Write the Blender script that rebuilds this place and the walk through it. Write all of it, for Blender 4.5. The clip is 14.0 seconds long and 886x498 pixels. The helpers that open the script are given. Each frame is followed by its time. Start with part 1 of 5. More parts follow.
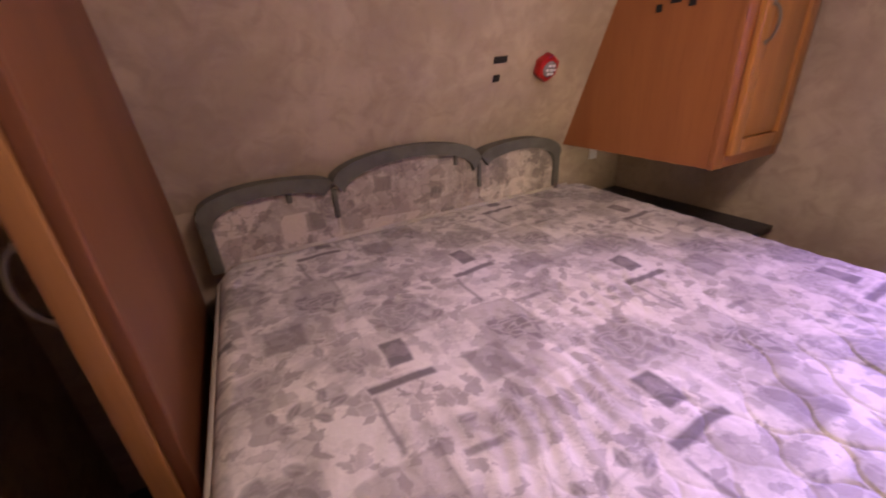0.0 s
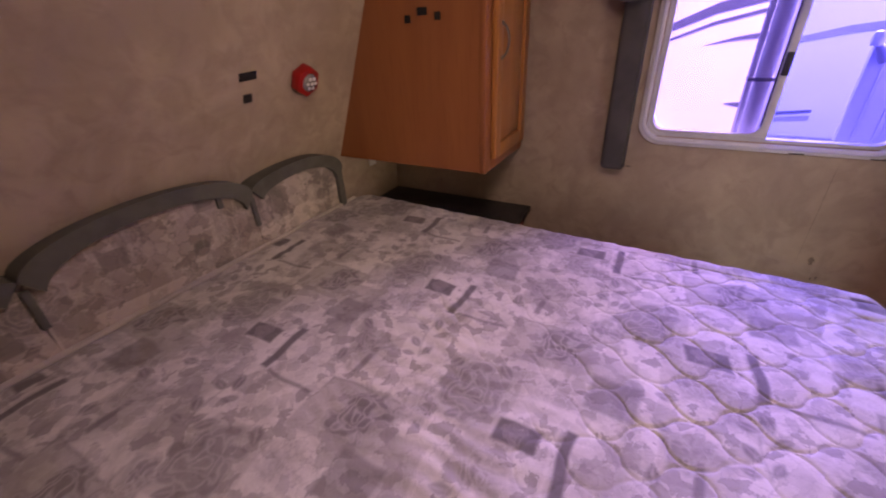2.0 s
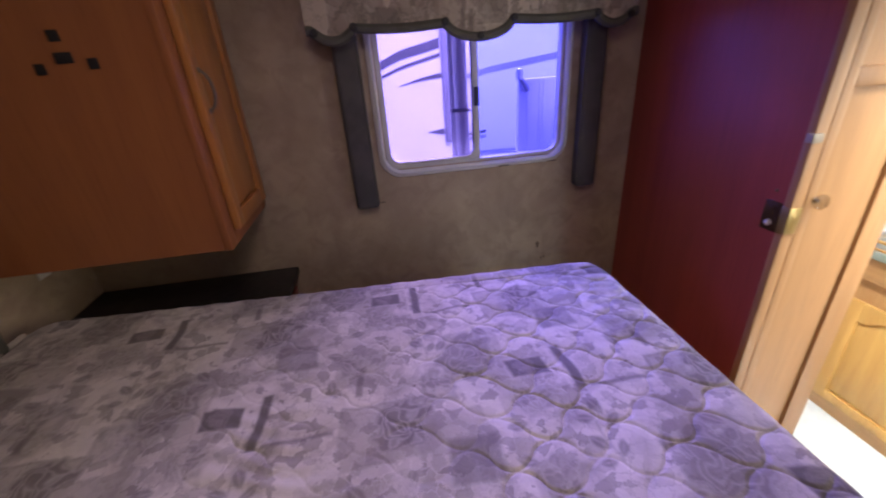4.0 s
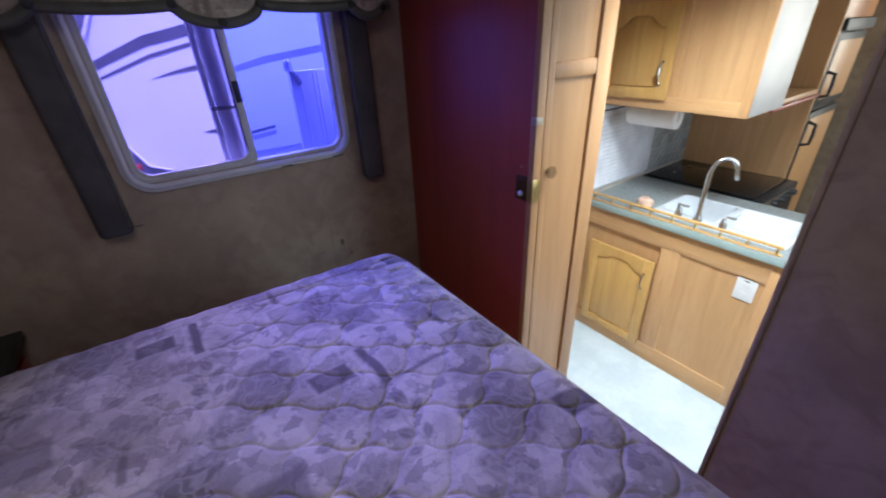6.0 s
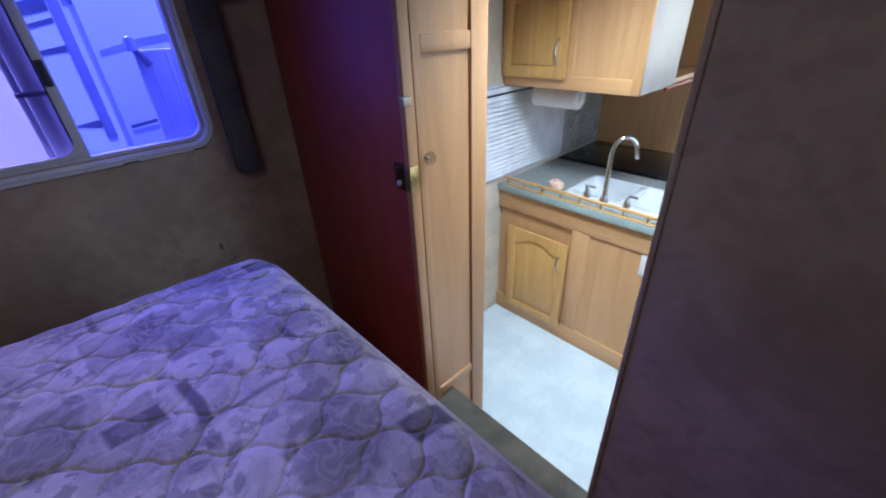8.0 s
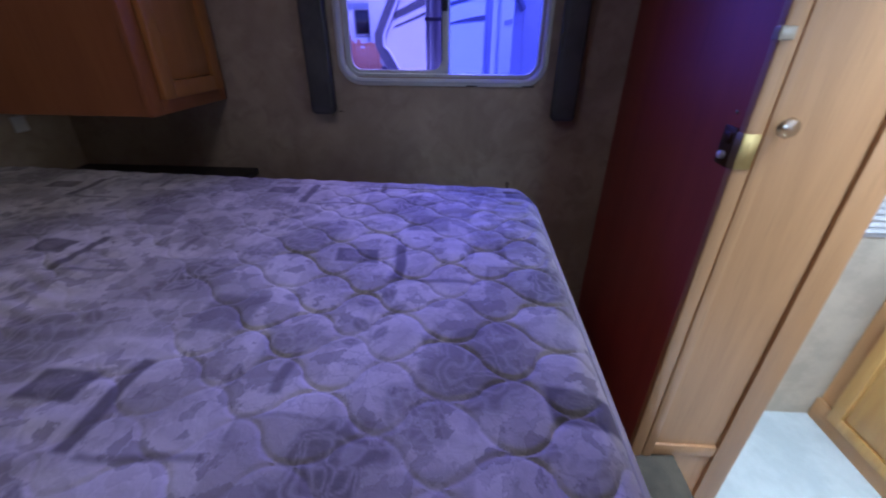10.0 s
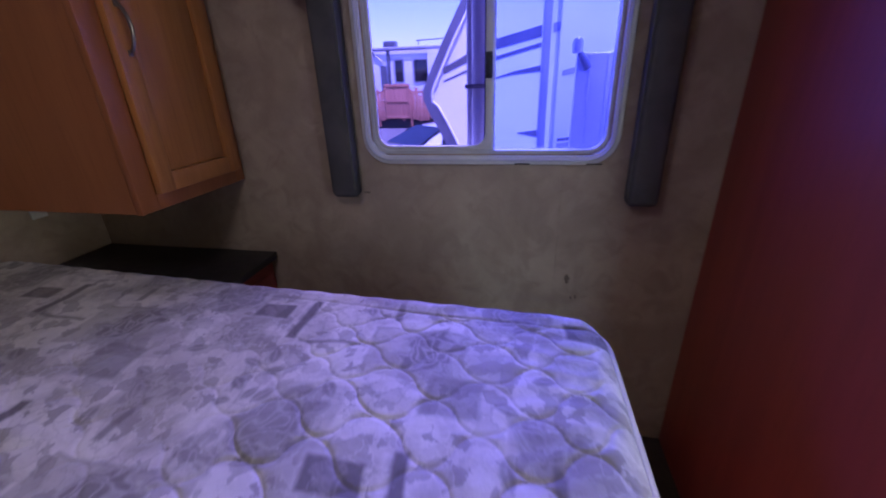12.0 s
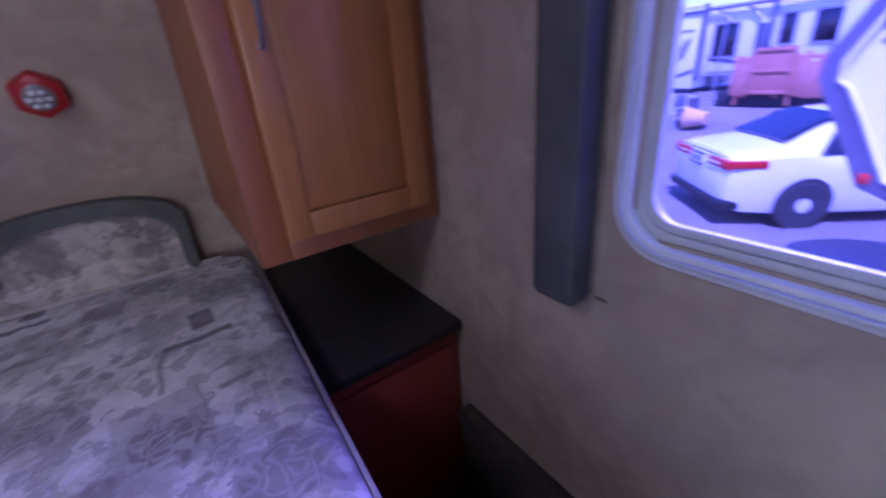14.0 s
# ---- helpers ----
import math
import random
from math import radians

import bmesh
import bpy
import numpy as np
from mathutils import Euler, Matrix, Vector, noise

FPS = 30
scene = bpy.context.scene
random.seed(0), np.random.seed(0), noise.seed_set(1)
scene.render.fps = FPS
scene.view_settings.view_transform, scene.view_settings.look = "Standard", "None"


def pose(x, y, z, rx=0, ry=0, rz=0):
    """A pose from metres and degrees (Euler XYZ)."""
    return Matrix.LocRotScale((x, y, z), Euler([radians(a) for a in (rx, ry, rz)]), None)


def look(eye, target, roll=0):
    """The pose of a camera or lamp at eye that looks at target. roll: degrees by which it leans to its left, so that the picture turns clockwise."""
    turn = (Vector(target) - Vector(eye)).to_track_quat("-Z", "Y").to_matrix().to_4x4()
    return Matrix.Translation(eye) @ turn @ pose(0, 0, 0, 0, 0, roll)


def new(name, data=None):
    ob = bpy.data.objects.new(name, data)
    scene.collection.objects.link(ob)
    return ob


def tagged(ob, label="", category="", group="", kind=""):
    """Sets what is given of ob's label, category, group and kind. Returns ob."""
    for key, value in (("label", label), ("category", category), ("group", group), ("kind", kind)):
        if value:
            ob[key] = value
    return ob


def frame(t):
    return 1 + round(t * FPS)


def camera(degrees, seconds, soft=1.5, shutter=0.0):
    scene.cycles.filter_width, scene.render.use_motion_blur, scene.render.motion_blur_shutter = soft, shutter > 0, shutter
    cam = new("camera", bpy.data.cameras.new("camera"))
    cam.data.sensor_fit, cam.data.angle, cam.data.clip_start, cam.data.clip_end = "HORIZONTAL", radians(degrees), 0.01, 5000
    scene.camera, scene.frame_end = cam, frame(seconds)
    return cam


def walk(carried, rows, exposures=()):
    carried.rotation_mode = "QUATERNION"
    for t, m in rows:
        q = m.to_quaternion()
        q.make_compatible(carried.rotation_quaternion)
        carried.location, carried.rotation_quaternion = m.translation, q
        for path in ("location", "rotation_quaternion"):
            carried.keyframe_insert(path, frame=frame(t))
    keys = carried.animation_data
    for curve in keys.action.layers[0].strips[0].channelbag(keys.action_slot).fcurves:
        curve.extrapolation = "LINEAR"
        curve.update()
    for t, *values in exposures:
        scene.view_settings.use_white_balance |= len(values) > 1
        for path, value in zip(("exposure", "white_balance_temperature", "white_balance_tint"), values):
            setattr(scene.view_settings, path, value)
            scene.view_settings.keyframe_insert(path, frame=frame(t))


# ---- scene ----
cam = camera(96.2, 14.0, soft=2.0, shutter=0.4)
PATH = [
    (0, (0.011, -0.023, 1.371), (0.863, 1.583, 0.537), -3.4),
    (0.5, (0.089, -0.042, 1.389), (1.16, 1.44, 0.579), -2.9),
    (1, (0.105, 0.046, 1.417), (1.41, 1.317, 0.591), -3.4),
    (1.5, (0.076, 0.136, 1.465), (1.522, 1.177, 0.557), -3.4),
    (2, (0.129, 0.153, 1.479), (1.653, 1.014, 0.511), -2.7),
    (2.5, (0.206, 0.175, 1.468), (1.819, 0.857, 0.503), -2.3),
    (3, (0.254, 0.216, 1.482), (1.975, 0.608, 0.542), -2.3),
    (3.2, (0.262, 0.248, 1.472), (2.028, 0.506, 0.569), -2.9),
    (5.3, (0.303, 0.172, 1.469), (1.886, -0.618, 0.536), -2.9),
    (5.5, (0.302, 0.159, 1.472), (1.854, -0.686, 0.536), -2.9),
    (6, (0.287, 0.123, 1.474), (1.737, -0.88, 0.529), -2.8),
    (6.5, (0.263, 0.09, 1.476), (1.603, -1.049, 0.524), -2.7),
    (7, (0.227, 0.038, 1.462), (1.454, -1.206, 0.487), -2.2),
    (7.2, (0.21, 0.0, 1.449), (1.406, -1.254, 0.452), -1.9),
    (9.3, (0.307, -0.226, 1.297), (2.001, -0.778, 0.388), -1.3),
    (9.5, (0.295, -0.234, 1.251), (2.04, -0.583, 0.339), -0.8),
    (10, (0.253, -0.245, 1.225), (2.012, -0.149, 0.278), 0.5),
    (10.5, (0.289, -0.281, 1.228), (2.045, -0.026, 0.304), -0.2),
    (11, (0.343, -0.335, 1.229), (2.121, -0.124, 0.338), 0.2),
    (11.5, (0.441, -0.329, 1.281), (2.243, -0.083, 0.451), -0.6),
    (12, (0.632, -0.26, 1.302), (2.433, 0.11, 0.517), -2.0),
    (12.5, (0.863, -0.267, 1.308), (2.548, 0.361, 0.432), -5.3),
    (13, (1.103, -0.220, 1.325), (2.672, 0.602, 0.396), -7.3),
    (13.5, (1.242, -0.185, 1.356), (2.682, 0.865, 0.45), -7.9),
    (14, (1.360, -0.070, 1.323), (2.377, 1.445, 0.507), -5.0),
]
EXPOSURES = [(0.0, 3.6, 7500, 35), (2.0, 2.9, 7500, 38), (3.2, 2.65, 7100, 34), (5.3, 2.05, 5800, 16), (7.2, 1.7, 5200, 16), (9.5, 1.5, 5000, 18), (11.0, 1.95, 5200, 19), (12.5, 2.3, 5450, 23), (14.0, 2.75, 4600, 31)]
walk(cam, [(t, look(eye, target, roll)) for t, eye, target, roll in PATH], EXPOSURES)

# ---- world, sun, lamps ----
world = bpy.data.worlds.new("world")
scene.world = world
world.use_nodes = True
wn = world.node_tree
sky = wn.nodes.new("ShaderNodeTexSky")
sky.sky_type = "NISHITA"
sky.sun_disc = False
sky.sun_elevation, sky.sun_rotation = radians(61), radians(238)
wn.links.new(sky.outputs[0], wn.nodes["Background"].inputs[0])
wn.nodes["Background"].inputs[1].default_value = 0.15


def lamp(name, kind, energy, colour, m, size=None, angle=None):
    data = bpy.data.lights.new(name, kind)
    data.energy, data.color = energy, colour
    if size:
        data.shape, data.size, data.size_y = "RECTANGLE", size[0], size[1]
    if angle is not None:
        data.angle = radians(angle)
    ob = new(name, data)
    ob.matrix_world = m
    return ob


lamp("sun", "SUN", 3.2, (1.0, 0.95, 0.88), look((0, 0, 9), (0.40, 0.25, 8.15)), angle=0.5)
# sky light that falls past the neighbouring trailer into the bedroom window
lamp("window_skylight", "AREA", 62, (1.0, 0.86, 0.80), look((3.7, -0.15, 2.46), (0.5, 0.1, 0.9)), size=(2.0, 0.36))
# added fill lamp under the unseen bedroom ceiling; no vent is built there
lamp("bedroom_vent_light", "AREA", 0.90, (1.0, 0.88, 0.80), look((0.60, 0.20, 1.97), (0.60, 0.20, 0.0)), size=(0.36, 0.36))
# added fill lamp below the kitchen ceiling, out of view, aimed at the lower cabinets
lamp("roof_vent_light", "AREA", 9.0, (0.92, 1.0, 0.92), look((0.72, -1.32, 1.965), (0.95, -1.75, 0.0)), size=(0.36, 0.36)).data.spread = radians(100)
# fill lamp added at an assumed opening in the unseen west wall
lamp("entry_window_light", "AREA", 3.0, (0.90, 1.0, 0.88), look((-0.58, -1.85, 1.25), (1.2, -1.3, 0.1)), size=(1.0, 0.9))
# unseen lamp added beyond the kitchen to brighten the bedroom through the doorway
lamp("living_area_light", "AREA", 8.5, (1.0, 0.95, 0.72), look((0.05, -4.55, 1.35), (0.95, 0.9, 1.15)), size=(1.1, 0.9))

# ---- materials ----
def node_material(name):
    m = bpy.data.materials.new(name)
    m.use_nodes = True
    return m, m.node_tree.nodes, m.node_tree.links, m.node_tree.nodes["Principled BSDF"]


def math_node(n, l, op, a, b=None, c=None):
    k = n.new("ShaderNodeMath")
    k.operation = op
    for i, v in enumerate((a, b, c)):
        if v is None:
            continue
        if isinstance(v, (int, float)):
            k.inputs[i].default_value = v
        else:
            l.new(v, k.inputs[i])
    return k.outputs[0]


def mix_colour(n, l, fac, a, b, mode="MIX"):
    k = n.new("ShaderNodeMix")
    k.data_type, k.blend_type = "RGBA", mode
    for socket, v in ((k.inputs[0], fac), (k.inputs[6], a), (k.inputs[7], b)):
        if isinstance(v, (int, float)):
            socket.default_value = v
        elif isinstance(v, tuple):
            socket.default_value = (*v, 1)
        else:
            l.new(v, socket)
    return k.outputs[2]


def coords(n, l, scale=(1, 1, 1), turn=0.0, shift=(0, 0, 0)):
    tc = n.new("ShaderNodeTexCoord")
    mp = n.new("ShaderNodeMapping")
    mp.inputs["Scale"].default_value = scale
    mp.inputs["Rotation"].default_value = (0, 0, radians(turn))
    mp.inputs["Location"].default_value = shift
    l.new(tc.outputs["Object"], mp.inputs[0])
    return mp.outputs[0]


def noise_tex(n, l, vec, scale, detail=4.0, rough=0.55, distort=0.0):
    k = n.new("ShaderNodeTexNoise")
    l.new(vec, k.inputs["Vector"])
    k.inputs["Scale"].default_value, k.inputs["Detail"].default_value = scale, detail
    k.inputs["Roughness"].default_value, k.inputs["Distortion"].default_value = rough, distort
    return k


def ramp(n, l, fac, lo, hi):
    k = n.new("ShaderNodeMapRange")
    k.interpolation_type = "SMOOTHSTEP"
    k.inputs[1].default_value, k.inputs[2].default_value = lo, hi
    l.new(fac, k.inputs[0])
    return k.outputs[0]


def bump(n, l, p, height, strength, distance):
    k = n.new("ShaderNodeBump")
    k.inputs["Strength"].default_value, k.inputs["Distance"].default_value = strength, distance
    l.new(height, k.inputs["Height"])
    l.new(k.outputs[0], p.inputs["Normal"])


def surface(name, colour, other=None, rough=0.6, metal=0.0, scale=8.0, fine=120.0, stretch=(1, 1, 1), relief=0.2, depth=0.001, spread=0.22, coat=0.0, vary=0.0):
    """A worn surface: broad blotches between two colours, fine grain, and relief."""
    m, n, l, p = node_material(name)
    other = other or tuple(c * (1 - spread) for c in colour)
    vec = coords(n, l, stretch)
    broad = noise_tex(n, l, vec, scale, 5)
    grain = noise_tex(n, l, vec, fine, 3)
    c = mix_colour(n, l, ramp(n, l, broad.outputs[0], 0.35, 0.65), colour, other)
    c = mix_colour(n, l, math_node(n, l, "MULTIPLY", grain.outputs[0], 0.35), c, tuple(x * 0.6 for x in colour))
    if vary:
        info = n.new("ShaderNodeObjectInfo")
        k = n.new("ShaderNodeHueSaturation")
        l.new(c, k.inputs["Color"])
        l.new(math_node(n, l, "MULTIPLY_ADD", info.outputs["Random"], vary, 1 - vary / 2), k.inputs["Value"])
        c = k.outputs[0]
    l.new(c, p.inputs["Base Color"])
    l.new(math_node(n, l, "MULTIPLY_ADD", broad.outputs[0], 0.16, rough - 0.08), p.inputs["Roughness"])
    p.inputs["Metallic"].default_value = metal
    p.inputs["Coat Weight"].default_value = coat
    if relief:
        bump(n, l, p, grain.outputs[0], relief, depth)
    return m


def wood(name, light, dark, axis="z", rough=0.42, rings=9.0, coat=0.1):
    """Veneer with long grain along one axis, pores and a slow change of tone."""
    m, n, l, p = node_material(name)
    long = {"x": (0.06, 1, 1), "y": (1, 0.06, 1), "z": (1, 1, 0.06)}[axis]
    pore = {"x": (0.03, 1, 1), "y": (1, 0.03, 1), "z": (1, 1, 0.03)}[axis]
    v1, v2 = coords(n, l, long), coords(n, l, pore)
    a = noise_tex(n, l, v1, rings, 4, 0.6, 1.6)
    b = noise_tex(n, l, v2, 260, 3)
    slow = noise_tex(n, l, coords(n, l), 2.2, 3)
    c = mix_colour(n, l, ramp(n, l, a.outputs[0], 0.3, 0.72), light, dark)
    c = mix_colour(n, l, math_node(n, l, "MULTIPLY", ramp(n, l, b.outputs[0], 0.52, 0.72), 0.3), c, tuple(x * 0.45 for x in dark))
    c = mix_colour(n, l, math_node(n, l, "MULTIPLY", slow.outputs[0], 0.25), c, tuple(x * 0.75 for x in light))
    l.new(c, p.inputs["Base Color"])
    p.inputs["Roughness"].default_value = rough
    p.inputs["Coat Weight"].default_value, p.inputs["Coat Roughness"].default_value = coat, 0.3
    bump(n, l, p, b.outputs[0], 0.12, 0.0006)
    return m


def wallpaper(name, a, b, c3):
    """Sponged vinyl wallpaper: clouded blotches at two sizes and faint stains."""
    m, n, l, p = node_material(name)
    v = coords(n, l)
    big = noise_tex(n, l, v, 3.6, 6, 0.62, 0.5)
    mid = noise_tex(n, l, v, 13, 5, 0.6, 0.8)
    fine = noise_tex(n, l, v, 240, 2)
    c = mix_colour(n, l, ramp(n, l, big.outputs[0], 0.36, 0.66), a, b)
    c = mix_colour(n, l, math_node(n, l, "MULTIPLY", ramp(n, l, mid.outputs[0], 0.42, 0.7), 0.55), c, c3)
    l.new(c, p.inputs["Base Color"])
    p.inputs["Roughness"].default_value = 0.62
    bump(n, l, p, fine.outputs[0], 0.15, 0.0008)
    return m


def print_fabric(name, cream, taupe, grey, dark, size=1.0, upright=False):
    """Patchwork print: patches of random tone, mosaic flowers, drawn outlines, leaves and short bars."""
    m, n, l, p = node_material(name)
    S = 1.0 / size
    v = coords(n, l, (S, S, S))
    warp = noise_tex(n, l, v, 19, 4, 0.65)
    push = n.new("ShaderNodeVectorMath")
    push.operation = "MULTIPLY_ADD"
    l.new(warp.outputs["Color"], push.inputs[0])
    push.inputs[1].default_value = (0.085, 0.085, 0.085)
    l.new(v, push.inputs[2])
    flow = push.outputs[0]

    def cells(vec, scale, metric="EUCLIDEAN", feature="F1"):
        k = n.new("ShaderNodeTexVoronoi")
        k.distance, k.feature = metric, feature
        k.inputs["Scale"].default_value = scale
        l.new(vec, k.inputs["Vector"])
        return k

    def chance(k, channel=0):
        s = n.new("ShaderNodeSeparateColor")
        l.new(k.outputs["Color"], s.inputs[0])
        return s.outputs[channel]

    def flat(stretch, turn, shift):
        return coords(n, l, (S * stretch[0], S * stretch[1], S if upright else 0.0), turn, shift)

    # patches of three tones
    big = cells(flat((1.0, 1.35, 0.0), 3, (0.2, 0.1, 0)), 4.6, "CHEBYCHEV")
    c = mix_colour(n, l, ramp(n, l, chance(big), 0.30, 0.75), cream, taupe)
    small = cells(flat((1.5, 1.0, 0.0), -3, (0.5, 0.3, 0)), 7.0, "CHEBYCHEV")
    c = mix_colour(n, l, math_node(n, l, "MULTIPLY", math_node(n, l, "GREATER_THAN", chance(small), 0.76), 0.62), c, grey)
    wash = noise_tex(n, l, v, 5.0, 5, 0.6, 1.0)
    c = mix_colour(n, l, math_node(n, l, "MULTIPLY", ramp(n, l, wash.outputs[0], 0.42, 0.66), 0.45), c, cream)
    # petals as a mosaic of small warped cells, with drawn outlines
    mosaic = cells(flow, 27)
    tone = chance(mosaic, 1)
    c = mix_colour(n, l, math_node(n, l, "MULTIPLY", ramp(n, l, tone, 0.52, 1.0), 0.60), c, grey)
    c = mix_colour(n, l, math_node(n, l, "MULTIPLY", ramp(n, l, tone, 0.35, 0.0), 0.5), c, cream)
    line = cells(flow, 27, feature="DISTANCE_TO_EDGE")
    where = noise_tex(n, l, v, 5.0, 2)
    drawn = math_node(n, l, "MULTIPLY", ramp(n, l, line.outputs["Distance"], 0.07, 0.02), ramp(n, l, where.outputs[0], 0.42, 0.6))
    c = mix_colour(n, l, math_node(n, l, "MULTIPLY", drawn, 0.36), c, dark)
    curl = cells(flow, 17, feature="DISTANCE_TO_EDGE")
    chalk = math_node(n, l, "MULTIPLY", ramp(n, l, curl.outputs["Distance"], 0.05, 0.015), ramp(n, l, where.outputs[0], 0.60, 0.45))
    c = mix_colour(n, l, math_node(n, l, "MULTIPLY", chalk, 0.35), c, tuple(min(1.0, x * 1.15) for x in cream))
    # outlined blooms and sprigs: petals drawn round scattered centres
    def rosette(scale, petals, radius, shift, line, body, keep, tint):
        spot = cells(flat((1.0, 1.0, 0.0), 0, shift), scale)
        away = n.new("ShaderNodeVectorMath")
        away.operation = "SUBTRACT"
        l.new(flat((1.0, 1.0, 0.0), 0, shift), away.inputs[0])
        l.new(spot.outputs["Position"], away.inputs[1])
        split = n.new("ShaderNodeSeparateXYZ")
        l.new(away.outputs[0], split.inputs[0])
        size_node = n.new("ShaderNodeVectorMath")
        size_node.operation = "LENGTH"
        l.new(away.outputs[0], size_node.inputs[0])
        dist = math_node(n, l, "ADD", size_node.outputs["Value"], math_node(n, l, "MULTIPLY_ADD", warp.outputs[0], 0.085, -0.042))
        ang = math_node(n, l, "ARCTAN2", split.outputs[1], split.outputs[0])
        ang = math_node(n, l, "MULTIPLY_ADD", ang, petals / 2, math_node(n, l, "MULTIPLY", chance(spot, 0), 6.3))
        lobe = math_node(n, l, "ABSOLUTE", math_node(n, l, "COSINE", ang))
        edge = math_node(n, l, "MULTIPLY_ADD", lobe, radius * 0.62, radius * 0.38)
        on = math_node(n, l, "GREATER_THAN", chance(spot, 2), keep)
        out = None
        for f in (1.0, 0.62, 0.32):
            gap = math_node(n, l, "ABSOLUTE", math_node(n, l, "MULTIPLY_ADD", edge, -f, dist))
            mark = ramp(n, l, gap, 0.0042, 0.0016)
            out = mark if out is None else math_node(n, l, "MAXIMUM", out, mark)
        fill = ramp(n, l, math_node(n, l, "SUBTRACT", dist, edge), 0.002, -0.002)
        return (math_node(n, l, "MULTIPLY", math_node(n, l, "MULTIPLY", fill, on), body), math_node(n, l, "MULTIPLY", math_node(n, l, "MULTIPLY", out, on), line), tint)

    bright = tuple(min(1.0, x * 1.2) for x in cream)
    for scale, petals, radius, shift, line, body, keep, tint in ((5.0, 9, 0.085, (0.3, 0.6, 0), 0.30, 0.26, 0.60, grey), (6.5, 6, 0.060, (0.9, 0.2, 0), 0.28, 0.30, 0.62, taupe), (5.2, 5, 0.070, (0.1, 1.4, 0), 0.30, 0.0, 0.5, cream), (9.0, 4, 0.040, (1.7, 0.4, 0), 0.25, 0.35, 0.72, grey)):
        body_mask, line_mask, tint = rosette(scale, petals, radius, shift, line, body, keep, tint)
        c = mix_colour(n, l, body_mask, c, tint)
        c = mix_colour(n, l, line_mask, c, bright if tint is grey else dark)
    # short bars beside the patches
    for turn, cut, stretch in ((2, 0.80, (1.0, 4.5, 0.0)), (92, 0.82, (1.0, 4.0, 0.0))):
        bar = cells(flat(stretch, turn, (0.13, 0.21, 0)), 7.5, "CHEBYCHEV")
        on = math_node(n, l, "MULTIPLY", ramp(n, l, bar.outputs["Distance"], 0.27, 0.22), math_node(n, l, "GREATER_THAN", chance(bar, 1), cut))
        c = mix_colour(n, l, math_node(n, l, "MULTIPLY", on, 0.62), c, grey)
    # sprigs of leaves
    for turn in (35, -40, 80, 10):
        leaf = cells(flat((1.0, 4.6, 0.0), turn, (0.4, 0.1 + turn * 0.01, 0)), 9.0)
        on = math_node(n, l, "MULTIPLY", ramp(n, l, leaf.outputs["Distance"], 0.27, 0.20), math_node(n, l, "GREATER_THAN", chance(leaf), 0.955))
        c = mix_colour(n, l, math_node(n, l, "MULTIPLY", on, 0.5), c, dark)
    # yellowed stains
    stain = noise_tex(n, l, v, 2.6, 4, 0.6, 0.6)
    c = mix_colour(n, l, math_node(n, l, "MULTIPLY", ramp(n, l, stain.outputs[0], 0.60, 0.74), 0.35), c, (taupe[0] * 1.0, taupe[1] * 0.9, taupe[2] * 0.62))
    l.new(c, p.inputs["Base Color"])
    p.inputs["Roughness"].default_value = 0.8
    p.inputs["Sheen Weight"].default_value = 0.12
    weave = noise_tex(n, l, v, 420, 2)
    bump(n, l, p, weave.outputs[0], 0.2, 0.0005)
    return m


